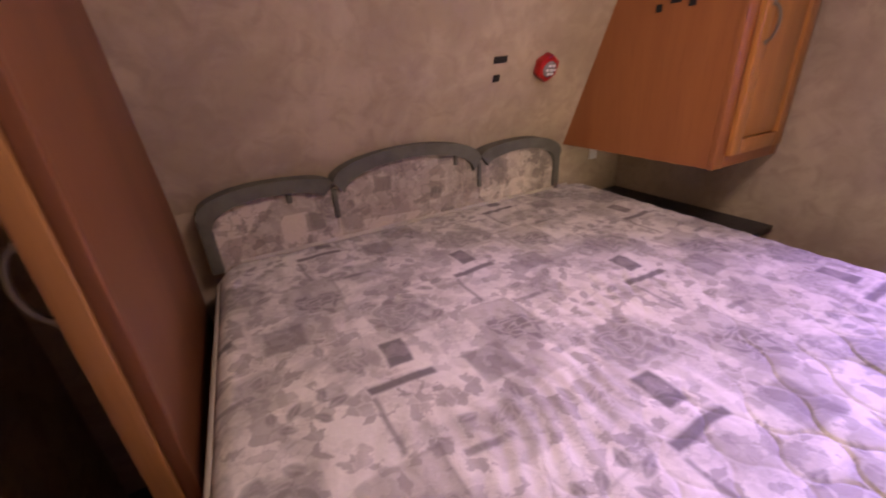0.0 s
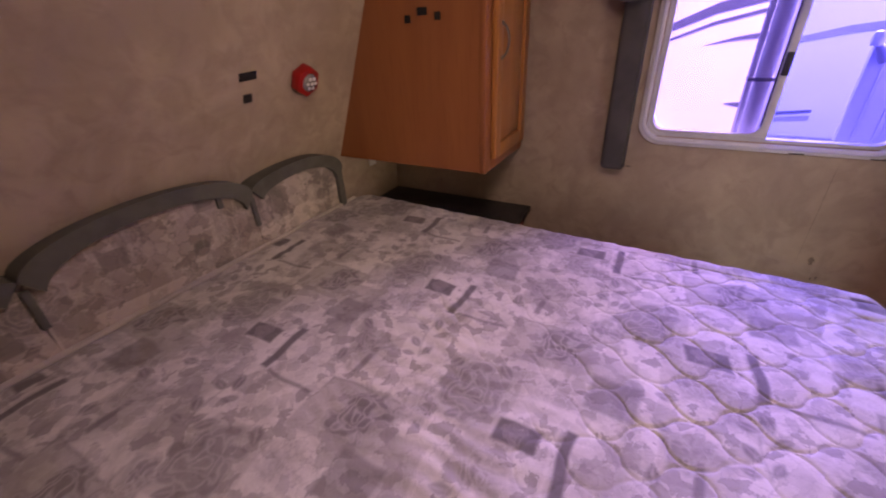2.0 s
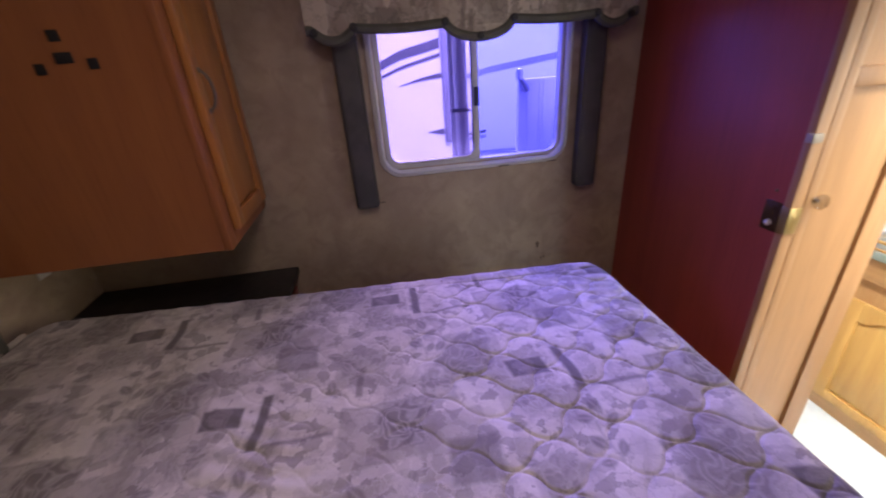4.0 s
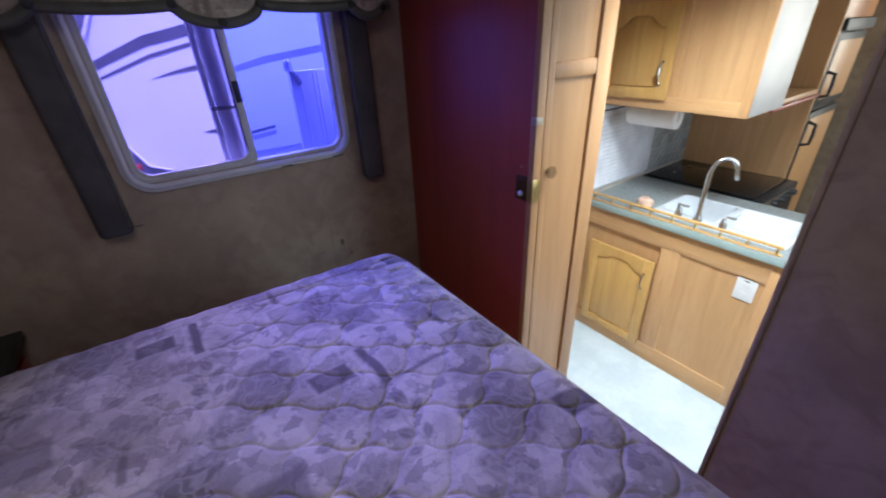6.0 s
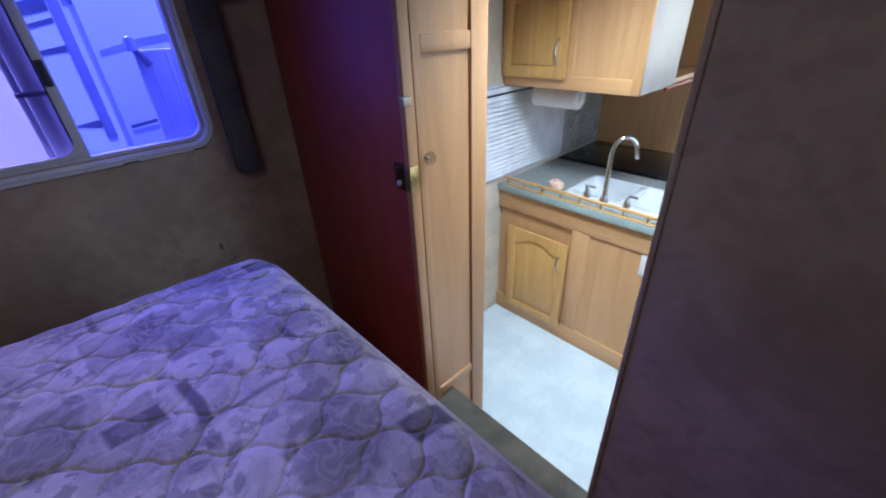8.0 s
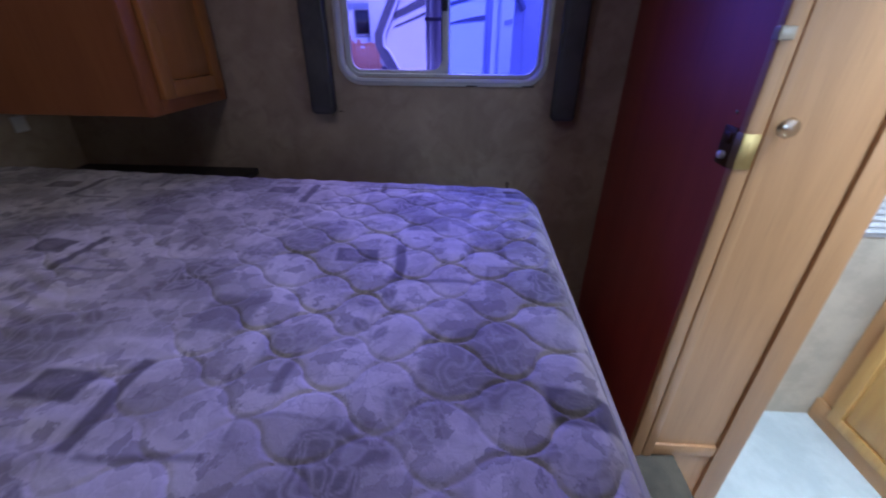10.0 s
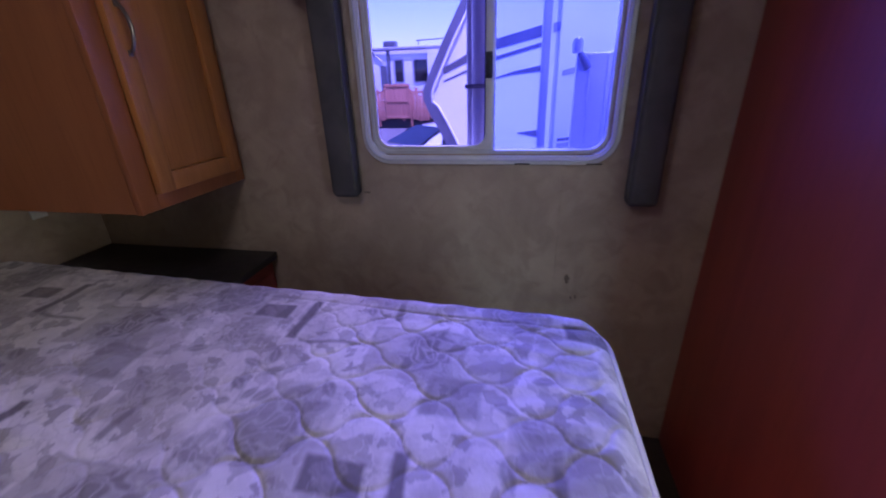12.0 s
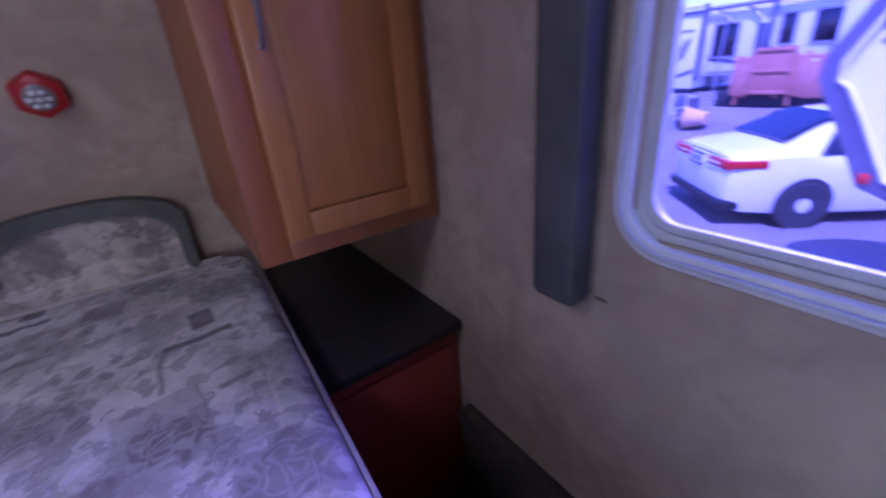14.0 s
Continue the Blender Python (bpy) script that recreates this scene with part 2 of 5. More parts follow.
def ticking(name, cream, taupe, grey, dark):
    """Mattress ticking: the printed marks come from the cover's print layer, over a soft mottle of petals."""
    m, n, l, p = node_material(name)
    v = coords(n, l)
    warp = noise_tex(n, l, v, 24, 4, 0.65)
    push = n.new("ShaderNodeVectorMath")
    push.operation = "MULTIPLY_ADD"
    l.new(warp.outputs["Color"], push.inputs[0])
    push.inputs[1].default_value = (0.06, 0.06, 0.06)
    l.new(v, push.inputs[2])

    def cells(scale, feature="F1"):
        k = n.new("ShaderNodeTexVoronoi")
        k.feature = feature
        k.inputs["Scale"].default_value = scale
        l.new(push.outputs[0], k.inputs["Vector"])
        return k

    wash = noise_tex(n, l, v, 6.0, 5, 0.6, 0.8)
    c = mix_colour(n, l, math_node(n, l, "MULTIPLY", ramp(n, l, wash.outputs[0], 0.40, 0.66), 0.75), cream, taupe)
    petal = cells(36)
    tone = n.new("ShaderNodeSeparateColor")
    l.new(petal.outputs["Color"], tone.inputs[0])
    c = mix_colour(n, l, math_node(n, l, "MULTIPLY", ramp(n, l, tone.outputs[1], 0.45, 1.0), 0.70), c, grey)
    c = mix_colour(n, l, math_node(n, l, "MULTIPLY", ramp(n, l, tone.outputs[1], 0.40, 0.0), 0.45), c, cream)
    line = cells(36, "DISTANCE_TO_EDGE")
    where = noise_tex(n, l, v, 7.0, 2)
    drawn = math_node(n, l, "MULTIPLY", ramp(n, l, line.outputs["Distance"], 0.08, 0.02), ramp(n, l, where.outputs[0], 0.45, 0.6))
    c = mix_colour(n, l, math_node(n, l, "MULTIPLY", drawn, 0.22), c, dark)
    chalk = math_node(n, l, "MULTIPLY", ramp(n, l, line.outputs["Distance"], 0.08, 0.02), ramp(n, l, where.outputs[0], 0.55, 0.42))
    c = mix_colour(n, l, math_node(n, l, "MULTIPLY", chalk, 0.35), c, tuple(min(1.0, x * 1.12) for x in cream))
    layer = n.new("ShaderNodeAttribute")
    layer.attribute_name = "print_layer"
    ink = n.new("ShaderNodeSeparateColor")
    l.new(layer.outputs["Color"], ink.inputs[0])
    rub = noise_tex(n, l, v, 55, 4, 0.7)
    faded = ramp(n, l, rub.outputs[0], 0.25, 0.38)
    c = mix_colour(n, l, math_node(n, l, "MULTIPLY", ink.outputs[2], math_node(n, l, "MULTIPLY_ADD", faded, 0.45, 0.20)), c, taupe)
    c = mix_colour(n, l, math_node(n, l, "MULTIPLY", ink.outputs[0], math_node(n, l, "MULTIPLY_ADD", faded, 0.65, 0.35)), c, dark)
    c = mix_colour(n, l, ink.outputs[1], c, tuple(min(1.0, x * 1.08) for x in cream))
    stain = noise_tex(n, l, v, 2.6, 4, 0.6, 0.6)
    c = mix_colour(n, l, math_node(n, l, "MULTIPLY", ramp(n, l, stain.outputs[0], 0.58, 0.74), 0.38), c, (taupe[0] * 1.0, taupe[1] * 0.9, taupe[2] * 0.62))
    l.new(c, p.inputs["Base Color"])
    p.inputs["Roughness"].default_value = 0.8
    p.inputs["Sheen Weight"].default_value = 0.1
    weave = noise_tex(n, l, v, 420, 2)
    crease = noise_tex(n, l, v, 38, 3, 0.6, 1.2)
    bump(n, l, p, math_node(n, l, "MULTIPLY_ADD", crease.outputs[0], 3.0, math_node(n, l, "MULTIPLY", weave.outputs[0], 0.5)), 0.35, 0.0012)
    return m


def tinted_glass(name, tint, gloss=0.06):
    m, n, l, p = node_material(name)
    n.remove(p)
    t, g, x = n.new("ShaderNodeBsdfTransparent"), n.new("ShaderNodeBsdfGlossy"), n.new("ShaderNodeMixShader")
    t.inputs[0].default_value = (*tint, 1)
    g.inputs["Roughness"].default_value = 0.03
    x.inputs[0].default_value = gloss
    l.new(t.outputs[0], x.inputs[1])
    l.new(g.outputs[0], x.inputs[2])
    l.new(x.outputs[0], n["Material Output"].inputs[0])
    return m


def plain(name, colour, rough=0.5, metal=0.0, **extra):
    return surface(name, colour, None, rough, metal, relief=0.08, spread=0.12, **extra)


PAPER = wallpaper("sponged_wallpaper", (0.46, 0.37, 0.26), (0.36, 0.28, 0.20), (0.29, 0.22, 0.16))
CARPET = surface("brown_carpet", (0.10, 0.085, 0.06), (0.06, 0.05, 0.04), 0.95, scale=10, fine=300, relief=0.8, depth=0.004)
CEILING = surface("ceiling_board", (0.50, 0.46, 0.40), rough=0.8, scale=3)
VINYL = surface("white_vinyl_floor", (0.58, 0.63, 0.63), (0.48, 0.54, 0.55), 0.35, scale=5, fine=40, relief=0.05)
MATTRESS = ticking("mattress_ticking", (0.63, 0.60, 0.545), (0.28, 0.255, 0.225), (0.24, 0.215, 0.20), (0.135, 0.12, 0.115))
HEADFAB = print_fabric("headboard_print", (0.52, 0.45, 0.37), (0.29, 0.235, 0.195), (0.15, 0.13, 0.11), (0.08, 0.07, 0.065), upright=True)
TAPE_EDGE = surface("mattress_binding", (0.55, 0.50, 0.42), rough=0.8, fine=400)
GREYTRIM = surface("grey_green_upholstery", (0.115, 0.115, 0.095), (0.085, 0.085, 0.07), 0.75, scale=14, fine=420, relief=0.4)
CURTAIN = surface("slate_curtain", (0.10, 0.095, 0.095), (0.07, 0.067, 0.07), 0.85, scale=9, fine=380, relief=0.4)
SIDEBROWN = wood("cherry_laminate", (0.36, 0.130, 0.042), (0.29, 0.098, 0.032), "z", 0.45, 5.0)
DOORBROWN = wood("dark_cherry_laminate", (0.20, 0.070, 0.028), (0.15, 0.050, 0.020), "z", 0.5, 5.0)
DOOROAK = wood("stained_oak_edge", (0.36, 0.165, 0.055), (0.28, 0.12, 0.038), "z", 0.42)
SIDERED = wood("dark_red_laminate", (0.34, 0.060, 0.040), (0.26, 0.043, 0.030), "z", 0.40, 5.0, 0.12)
OAK = wood("honey_oak", (0.50, 0.215, 0.058), (0.38, 0.15, 0.036), "z", 0.38)
OAKX = wood("honey_oak_rail", (0.50, 0.215, 0.058), (0.38, 0.15, 0.036), "x", 0.38)
LIGHTOAK = wood("light_oak_laminate", (0.58, 0.335, 0.145), (0.48, 0.265, 0.105), "z", 0.42)
LIGHTOAKX = wood("light_oak_laminate_rail", (0.58, 0.335, 0.145), (0.48, 0.265, 0.105), "x", 0.42)
GOLDOAK = wood("golden_oak_door", (0.62, 0.37, 0.11), (0.50, 0.27, 0.07), "z", 0.35, coat=0.25)
# dark tone that stands in for shade low on the window wall
SHADOWSLAB = surface("mattress_shadow_brown", (0.055, 0.042, 0.030), (0.035, 0.027, 0.02), 0.9, scale=12, fine=280, relief=0.6, depth=0.003)
DARKTOP = surface("dark_laminate_top", (0.030, 0.026, 0.026), (0.020, 0.018, 0.018), 0.5, scale=30, fine=200)
COUNTER = surface("speckled_countertop", (0.30, 0.32, 0.30), (0.22, 0.24, 0.23), 0.35, scale=60, fine=300)
COUNTEREDGE = surface("green_counter_edge", (0.34, 0.42, 0.38), rough=0.4)
WHITEPLASTIC = plain("white_plastic", (0.78, 0.77, 0.74), 0.35)
PORCELAIN = plain("white_sink_enamel", (0.80, 0.82, 0.82), 0.15, coat=0.5)
PEWTER = plain("pewter", (0.32, 0.30, 0.27), 0.35, 1.0)
CHROME = plain("brushed_nickel", (0.62, 0.61, 0.58), 0.22, 1.0)
BRASS = plain("polished_brass", (0.50, 0.37, 0.15), 0.38, 1.0)
OLDBRASS = plain("tarnished_escutcheon", (0.16, 0.10, 0.055), 0.35, 1.0)
BLACK = plain("black_plastic", (0.012, 0.012, 0.014), 0.5)
BLACKGLASS = plain("black_stove_glass", (0.012, 0.012, 0.013), 0.12)
REDPLASTIC = plain("red_plastic", (0.42, 0.012, 0.010), 0.3)
LENS = plain("clear_lens", (0.26, 0.24, 0.24), 0.15)
ALU = surface("aluminium_frame", (0.60, 0.60, 0.61), (0.52, 0.52, 0.54), 0.38, 0.0, scale=20, fine=260)
RUBBER = plain("dark_rubber", (0.03, 0.03, 0.032), 0.7)
CRYSTAL = tinted_glass("clear_acrylic", (0.80, 0.79, 0.76), 0.10)
PANE_L = tinted_glass("light_tinted_pane", (0.50, 0.455, 0.84), 0.03)
CLOSETOAK = wood("orange_oak_laminate", (0.41, 0.218, 0.09), (0.33, 0.168, 0.065), "z", 0.45)
ACRYLIC = plain("milky_acrylic", (0.42, 0.36, 0.28), 0.2)
PANE_R = tinted_glass("dark_tinted_pane", (0.37, 0.385, 1.0), 0.004)
PAPERWHITE = plain("white_paper", (0.82, 0.81, 0.78), 0.9)
SHELL = surface("sea_sponge", (0.62, 0.42, 0.30), (0.45, 0.28, 0.2), 0.8, scale=40)
TILE = surface("grey_wall_tile", (0.34, 0.34, 0.31), (0.25, 0.25, 0.23), 0.35, scale=18, vary=0.5)
GROUT = surface("cream_kitchen_wall", (0.58, 0.50, 0.38), rough=0.7)
PALELAM = surface("pale_grey_laminate", (0.36, 0.34, 0.31), (0.31, 0.29, 0.27), 0.4, scale=4, fine=160, relief=0.03)
BLIND = surface("white_blind_slat", (0.70, 0.70, 0.72), rough=0.45)
GEL = surface("trailer_fibreglass", (0.74, 0.75, 0.77), (0.68, 0.69, 0.72), 0.3, scale=1.2, coat=0.3, relief=0.02)
GELDARK = surface("trailer_dark_graphic", (0.10, 0.10, 0.12), (0.075, 0.075, 0.09), 0.35, scale=3)
GELGREY = surface("trailer_grey_graphic", (0.28, 0.28, 0.32), (0.22, 0.22, 0.26), 0.35, scale=3)
CARPAINT = surface("white_car_paint", (0.76, 0.76, 0.77), (0.72, 0.72, 0.73), 0.2, scale=1, coat=0.6, relief=0)
CARGLASS = plain("dark_car_glass", (0.02, 0.02, 0.025), 0.08)
TAILRED = plain("red_tail_lens", (0.45, 0.02, 0.02), 0.2)
ASPHALT = surface("pale_gravel_asphalt", (0.20, 0.18, 0.17), (0.15, 0.135, 0.13), 0.9, scale=0.9, fine=30, relief=0.5, depth=0.01)
FENCEWOOD = wood("red_stained_fence", (0.44, 0.19, 0.12), (0.33, 0.13, 0.085), "z", 0.7, 9.0)


# ---- mesh helpers ----
def box(x0, x1, y0, y1, z0, z1, bevel=0.0, seg=2):
    bm = bmesh.new()
    bmesh.ops.create_cube(bm, size=1.0)
    bmesh.ops.scale(bm, vec=(x1 - x0, y1 - y0, z1 - z0), verts=bm.verts)
    bmesh.ops.translate(bm, vec=((x0 + x1) / 2, (y0 + y1) / 2, (z0 + z1) / 2), verts=bm.verts)
    if bevel:
        bmesh.ops.bevel(bm, geom=list(bm.edges), offset=bevel, segments=seg, profile=0.5, affect="EDGES")
    return bm


def join(*parts):
    out = bmesh.new()
    for b in parts:
        tmp = bpy.data.meshes.new("tmp")
        b.to_mesh(tmp)
        out.from_mesh(tmp)
        bpy.data.meshes.remove(tmp)
        b.free()
    return out


def moved(bm, m):
    bmesh.ops.transform(bm, matrix=m, verts=bm.verts)
    return bm


def prism(points, axis, a0, a1, bevel=0.0):
    """A flat outline extruded along one axis; points are in the two other axes, in order."""
    def put(p, a):
        return {"x": (a, p[0], p[1]), "y": (p[0], a, p[1]), "z": (p[0], p[1], a)}[axis]
    bm = bmesh.new()
    lo = [bm.verts.new(put(p, a0)) for p in points]
    hi = [bm.verts.new(put(p, a1)) for p in points]
    k = len(points)
    bm.faces.new(lo)
    bm.faces.new(list(reversed(hi)))
    for i in range(k):
        bm.faces.new((lo[i], hi[i], hi[(i + 1) % k], lo[(i + 1) % k]))
    bmesh.ops.recalc_face_normals(bm, faces=bm.faces)
    if bevel:
        bmesh.ops.bevel(bm, geom=list(bm.edges), offset=bevel, segments=2, profile=0.5, affect="EDGES")
    return bm


def ring(outer, inner, axis, a0, a1, bevel=0.0):
    """A frame between two outlines with as many points each, extruded along one axis."""
    def put(p, a):
        return {"x": (a, p[0], p[1]), "y": (p[0], a, p[1]), "z": (p[0], p[1], a)}[axis]
    bm = bmesh.new()
    loops = [[bm.verts.new(put(p, a)) for p in pts] for pts, a in ((outer, a0), (outer, a1), (inner, a1), (inner, a0))]
    k = len(outer)
    for j in range(4):
        A, B = loops[j], loops[(j + 1) % 4]
        for i in range(k):
            bm.faces.new((A[i], A[(i + 1) % k], B[(i + 1) % k], B[i]))
    bmesh.ops.recalc_face_normals(bm, faces=bm.faces)
    if bevel:
        edges = [e for e in bm.edges if len(e.link_faces) == 2 and e.calc_face_angle() > 1.2]
        bmesh.ops.bevel(bm, geom=edges, offset=bevel, segments=2, profile=0.5, affect="EDGES")
    return bm


def rounded(a0, a1, b0, b1, r, n=8):
    pts = []
    for cx, cy, s in ((a1 - r, b1 - r, 0), (a0 + r, b1 - r, 90), (a0 + r, b0 + r, 180), (a1 - r, b0 + r, 270)):
        for i in range(n + 1):
            a = radians(s + 90 * i / n)
            pts.append((cx + r * math.cos(a), cy + r * math.sin(a)))
    return pts


def tube(points, r, seg=10, radii=None):
    """A round bar along a line of points, with closed ends."""
    pts = [Vector(p) for p in points]
    bm = bmesh.new()
    rows, side = [], None
    for i, p in enumerate(pts):
        d = (pts[min(i + 1, len(pts) - 1)] - pts[max(i - 1, 0)]).normalized()
        if side is None:
            side = d.orthogonal().normalized()
        side = (side - d * side.dot(d)).normalized()
        up = d.cross(side)
        rr = radii[i] if radii else r
        rows.append([bm.verts.new(p + rr * (math.cos(2 * math.pi * k / seg) * side + math.sin(2 * math.pi * k / seg) * up)) for k in range(seg)])
    for a, b in zip(rows, rows[1:]):
        for k in range(seg):
            bm.faces.new((a[k], a[(k + 1) % seg], b[(k + 1) % seg], b[k]))
    bm.faces.new(list(reversed(rows[0])))
    bm.faces.new(rows[-1])
    bmesh.ops.recalc_face_normals(bm, faces=bm.faces)
    return bm


def lathe(profile, centre, axis="z", seg=24):
    """A turned shape: (radius, height) pairs about an axis through centre."""
    bm = bmesh.new()
    rows = []
    for r, h in profile:
        row = []
        for k in range(seg):
            a = 2 * math.pi * k / seg
            u, v = max(r, 1e-4) * math.cos(a), max(r, 1e-4) * math.sin(a)
            row.append(bm.verts.new(Vector(centre) + Vector({"z": (u, v, h), "y": (u, h, v), "x": (h, u, v)}[axis])))
        rows.append(row)
    for a, b in zip(rows, rows[1:]):
        for k in range(seg):
            bm.faces.new((a[k], a[(k + 1) % seg], b[(k + 1) % seg], b[k]))
    bm.faces.new(list(reversed(rows[0])))
    bm.faces.new(rows[-1])
    bmesh.ops.recalc_face_normals(bm, faces=bm.faces)
    return bm


def mesh_object(name, bm, material, smooth=True):
    me = bpy.data.meshes.new(name)
    bm.to_mesh(me)
    bm.free()
    me.materials.append(material)
    if smooth:
        me.shade_smooth()
        me.set_sharp_from_angle(angle=radians(38))
    return new(name, me)


def thing(name, at, label, category, group="", kind=""):
    ob = new(name)
    ob.empty_display_size = 0.05
    ob.location = at
    return tagged(ob, label, category, group, kind)


def part(name, bm, material, parent, label="", smooth=True):
    ob = mesh_object(name, bm, material, smooth)
    ob.parent = parent
    if parent.data is None:
        ob.matrix_parent_inverse = Matrix.Translation(parent.location).inverted()
    return tagged(ob, label)


def single(name, bm, material, label, category="", group="", kind="", smooth=True):
    return tagged(mesh_object(name, bm, material, smooth), label, category, group, kind)


# ---- the bedroom's shell ----
XW, XE, YN, YS, TOP = -0.60, 1.885, 1.43, -0.90, 1.98
KZ = -0.39  # kitchen floor, two low steps down
KX, KY, KS = 1.69, -1.955, -4.6

single("floor", box(XW - 0.06, XE + 0.05, YS - 0.07, YN + 0.05, -0.06, 0.0), CARPET, "worn dark brown bedroom carpet", "floor", kind="structure", smooth=False)
single("floor_kitchen", box(XW - 0.06, XE + 0.05, KS - 0.05, YS - 0.072, KZ - 0.06, KZ), VINYL, "pale vinyl kitchen floor with a bright sheen", "floor", kind="structure", smooth=False)
single("wall_step", box(0.44, 1.20, YS - 0.072, YS - 0.050, KZ, -0.062), LIGHTOAKX, "light wooden riser between bedroom and kitchen", "step", kind="structure", smooth=False)


def wall_y(z):
    """The front wall stands upright to just above the mattress, then leans into the room."""
    return YN - 0.015 - max(0.0, z - 0.995) * 0.405


single("wall_north", prism([(wall_y(0), 0.0), (wall_y(0.995), 0.995), (wall_y(TOP), TOP), (YN + 0.06, TOP), (YN + 0.06, 0.0)], "x", XW - 0.06, XE + 0.05), PAPER, "beige sponged wallpaper behind the headboard", "wall", kind="structure", smooth=False)
single("wall_west", box(XW - 0.05, XW, YS - 0.05, YN, 0.0, TOP), PAPER, "beige sponged wallpaper", "wall", kind="structure", smooth=False)
HY0, HY1, HZ0, HZ1 = -0.506, 0.216, 1.084, 1.694
east = join(box(XE, XE + 0.05, KS, HY0, KZ, TOP), box(XE, XE + 0.05, HY1, YN, KZ, TOP),
            box(XE, XE + 0.05, HY0, HY1, KZ, HZ0), box(XE, XE + 0.05, HY0, HY1, HZ1, TOP))
single("wall_east", east, PAPER, "beige sponged wallpaper with faint stains under the window", "wall", kind="structure", smooth=False)
single("wall_south", box(XW, 0.450, YS - 0.05, YS, 0.0, TOP), PAPER, "sponged wallpaper partition beside the kitchen doorway", "wall", kind="structure", smooth=False)
single("trim_doorway", box(0.451, 0.464, YS - 0.055, YS + 0.004, 0.0, TOP, 0.003), PAPER, "papered edge trim of the partition", "trim", kind="structure")
single("ceiling", box(XW - 0.06, XE + 0.05, KS - 0.05, YN + 0.05, TOP, TOP + 0.05), CEILING, "off-white ceiling board", "ceiling", kind="structure", smooth=False)
# out of view; the opening is assumed, cut to suit the west fill lamp
single("wall_kitchen_west", join(box(XW - 0.05, XW, KS, -2.40, KZ, TOP), box(XW - 0.05, XW, -1.30, YS - 0.052, KZ, TOP),
       box(XW - 0.05, XW, -2.40, -1.30, KZ, 0.85), box(XW - 0.05, XW, -2.40, -1.30, 1.85, TOP)), PAPER, "sponged wallpaper around an assumed, unseen window opening", "wall", kind="structure", smooth=False)
single("wall_kitchen_south", box(XW, XE, KS - 0.05, KS, KZ, TOP), PAPER, "sponged wallpaper at the kitchen's end", "wall", kind="structure", smooth=False)
# seam strips and small marks on the window wall
for y, z0, z1 in ((-0.385, 0.45, 1.02),):
    single("trim_seam", box(XE - 0.0025, XE - 0.0005, y - 0.0012, y + 0.0012, z0, z1, 0.0003), PAPER, "narrow wallpaper seam strip", "trim", kind="structure")
STAIN = surface("grey_water_stain", (0.20, 0.155, 0.11), rough=0.7)
for y, z, a, b in ((-0.426, 0.666, 0.010, 0.016), (-0.46, 0.600, 0.004, 0.008), (0.28, 0.962, 0.007, 0.005), (0.255, 0.955, 0.016, 0.003), (0.29, 0.940, 0.005, 0.003), (-0.445, 0.595, 0.004, 0.006)):
    pts = [(y + a * math.cos(i * 0.571) * (0.8 + 0.3 * math.sin(3 * i)), z + b * math.sin(i * 0.571)) for i in range(11)]
    single("wall_stain", prism(pts, "x", XE - 0.0030, XE - 0.0004), STAIN, "small dark stain on the wallpaper", "stain", "wall stains", "structure")

# dark slab built in the shape of the shadow the mattress casts on this wall
single("baseboard", join(box(XE - 0.040, XE - 0.001, -0.370, 0.640, 0.0, 0.435, 0.008), box(XE - 0.046, XE - 0.0405, -0.362, 0.640, 0.405, 0.425, 0.002)), SHADOWSLAB, "dark brown slab standing in for the mattress's shadow under the window", "baseboard", kind="structure")
# white outer skin round the window, unseen, added to bounce light onto the pole
single("wall_outer_skin", ring([(KS, KZ), (YN, KZ), (YN, TOP), (KS, TOP)], [(-0.508, 1.082), (0.218, 1.082), (0.218, 1.696), (-0.508, 1.696)], "x", XE + 0.0505, XE + 0.060), GEL, "unseen white outer skin, added to bounce light around the window", "wall", kind="structure", smooth=False)

# ---- bedroom window ----
win = thing("window_1", (XE, -0.15, 1.07), "white framed sliding window with rounded corners and tinted panes", "window", kind="structure")
WO = rounded(-0.535, 0.245, 1.054, 1.724, 0.086)
WI = rounded(-0.510, 0.220, 1.080, 1.697, 0.062)
part("window_frame", ring(WO, WI, "x", XE - 0.014, XE + 0.048, 0.005), WHITEPLASTIC, win, "white clamp ring with rounded corners")
W1, W2 = rounded(-0.524, 0.234, 1.065, 1.713, 0.078), rounded(-0.517, 0.227, 1.072, 1.706, 0.073)
part("inner_lip", ring(W1, W2, "x", XE - 0.022, XE - 0.014, 0.002), ALU, win)
part("outer_track", ring(rounded(-0.509, 0.219, 1.081, 1.696, 0.06), rounded(-0.498, 0.208, 1.095, 1.684, 0.05), "x", XE + 0.006, XE + 0.045, 0.002), ALU, win, "grey aluminium track")
part("fixed_stile", box(XE + 0.026, XE + 0.042, -0.172, -0.150, 1.094, 1.686, 0.003), ALU, win)
sash = part("sliding_sash", ring(rounded(-0.168, 0.209, 1.096, 1.684, 0.048), rounded(-0.146, 0.197, 1.108, 1.672, 0.040), "x", XE + 0.008, XE + 0.022, 0.002), ALU, win)
shoulder = [(-0.1675, 1.0965)] + [(-0.120 + 0.0475 * math.cos(radians(a)), 1.144 + 0.0475 * math.sin(radians(a))) for a in range(270, 179, -10)]
part("shoulder", prism(shoulder, "x", XE + 0.009, XE + 0.021), ALU, sash, "", False)
part("latch", join(box(XE - 0.006, XE + 0.010, -0.166, -0.146, 1.300, 1.370, 0.004), box(XE - 0.012, XE - 0.004, -0.160, -0.151, 1.316, 1.354, 0.003)), BLACK, sash, "black plastic latch")
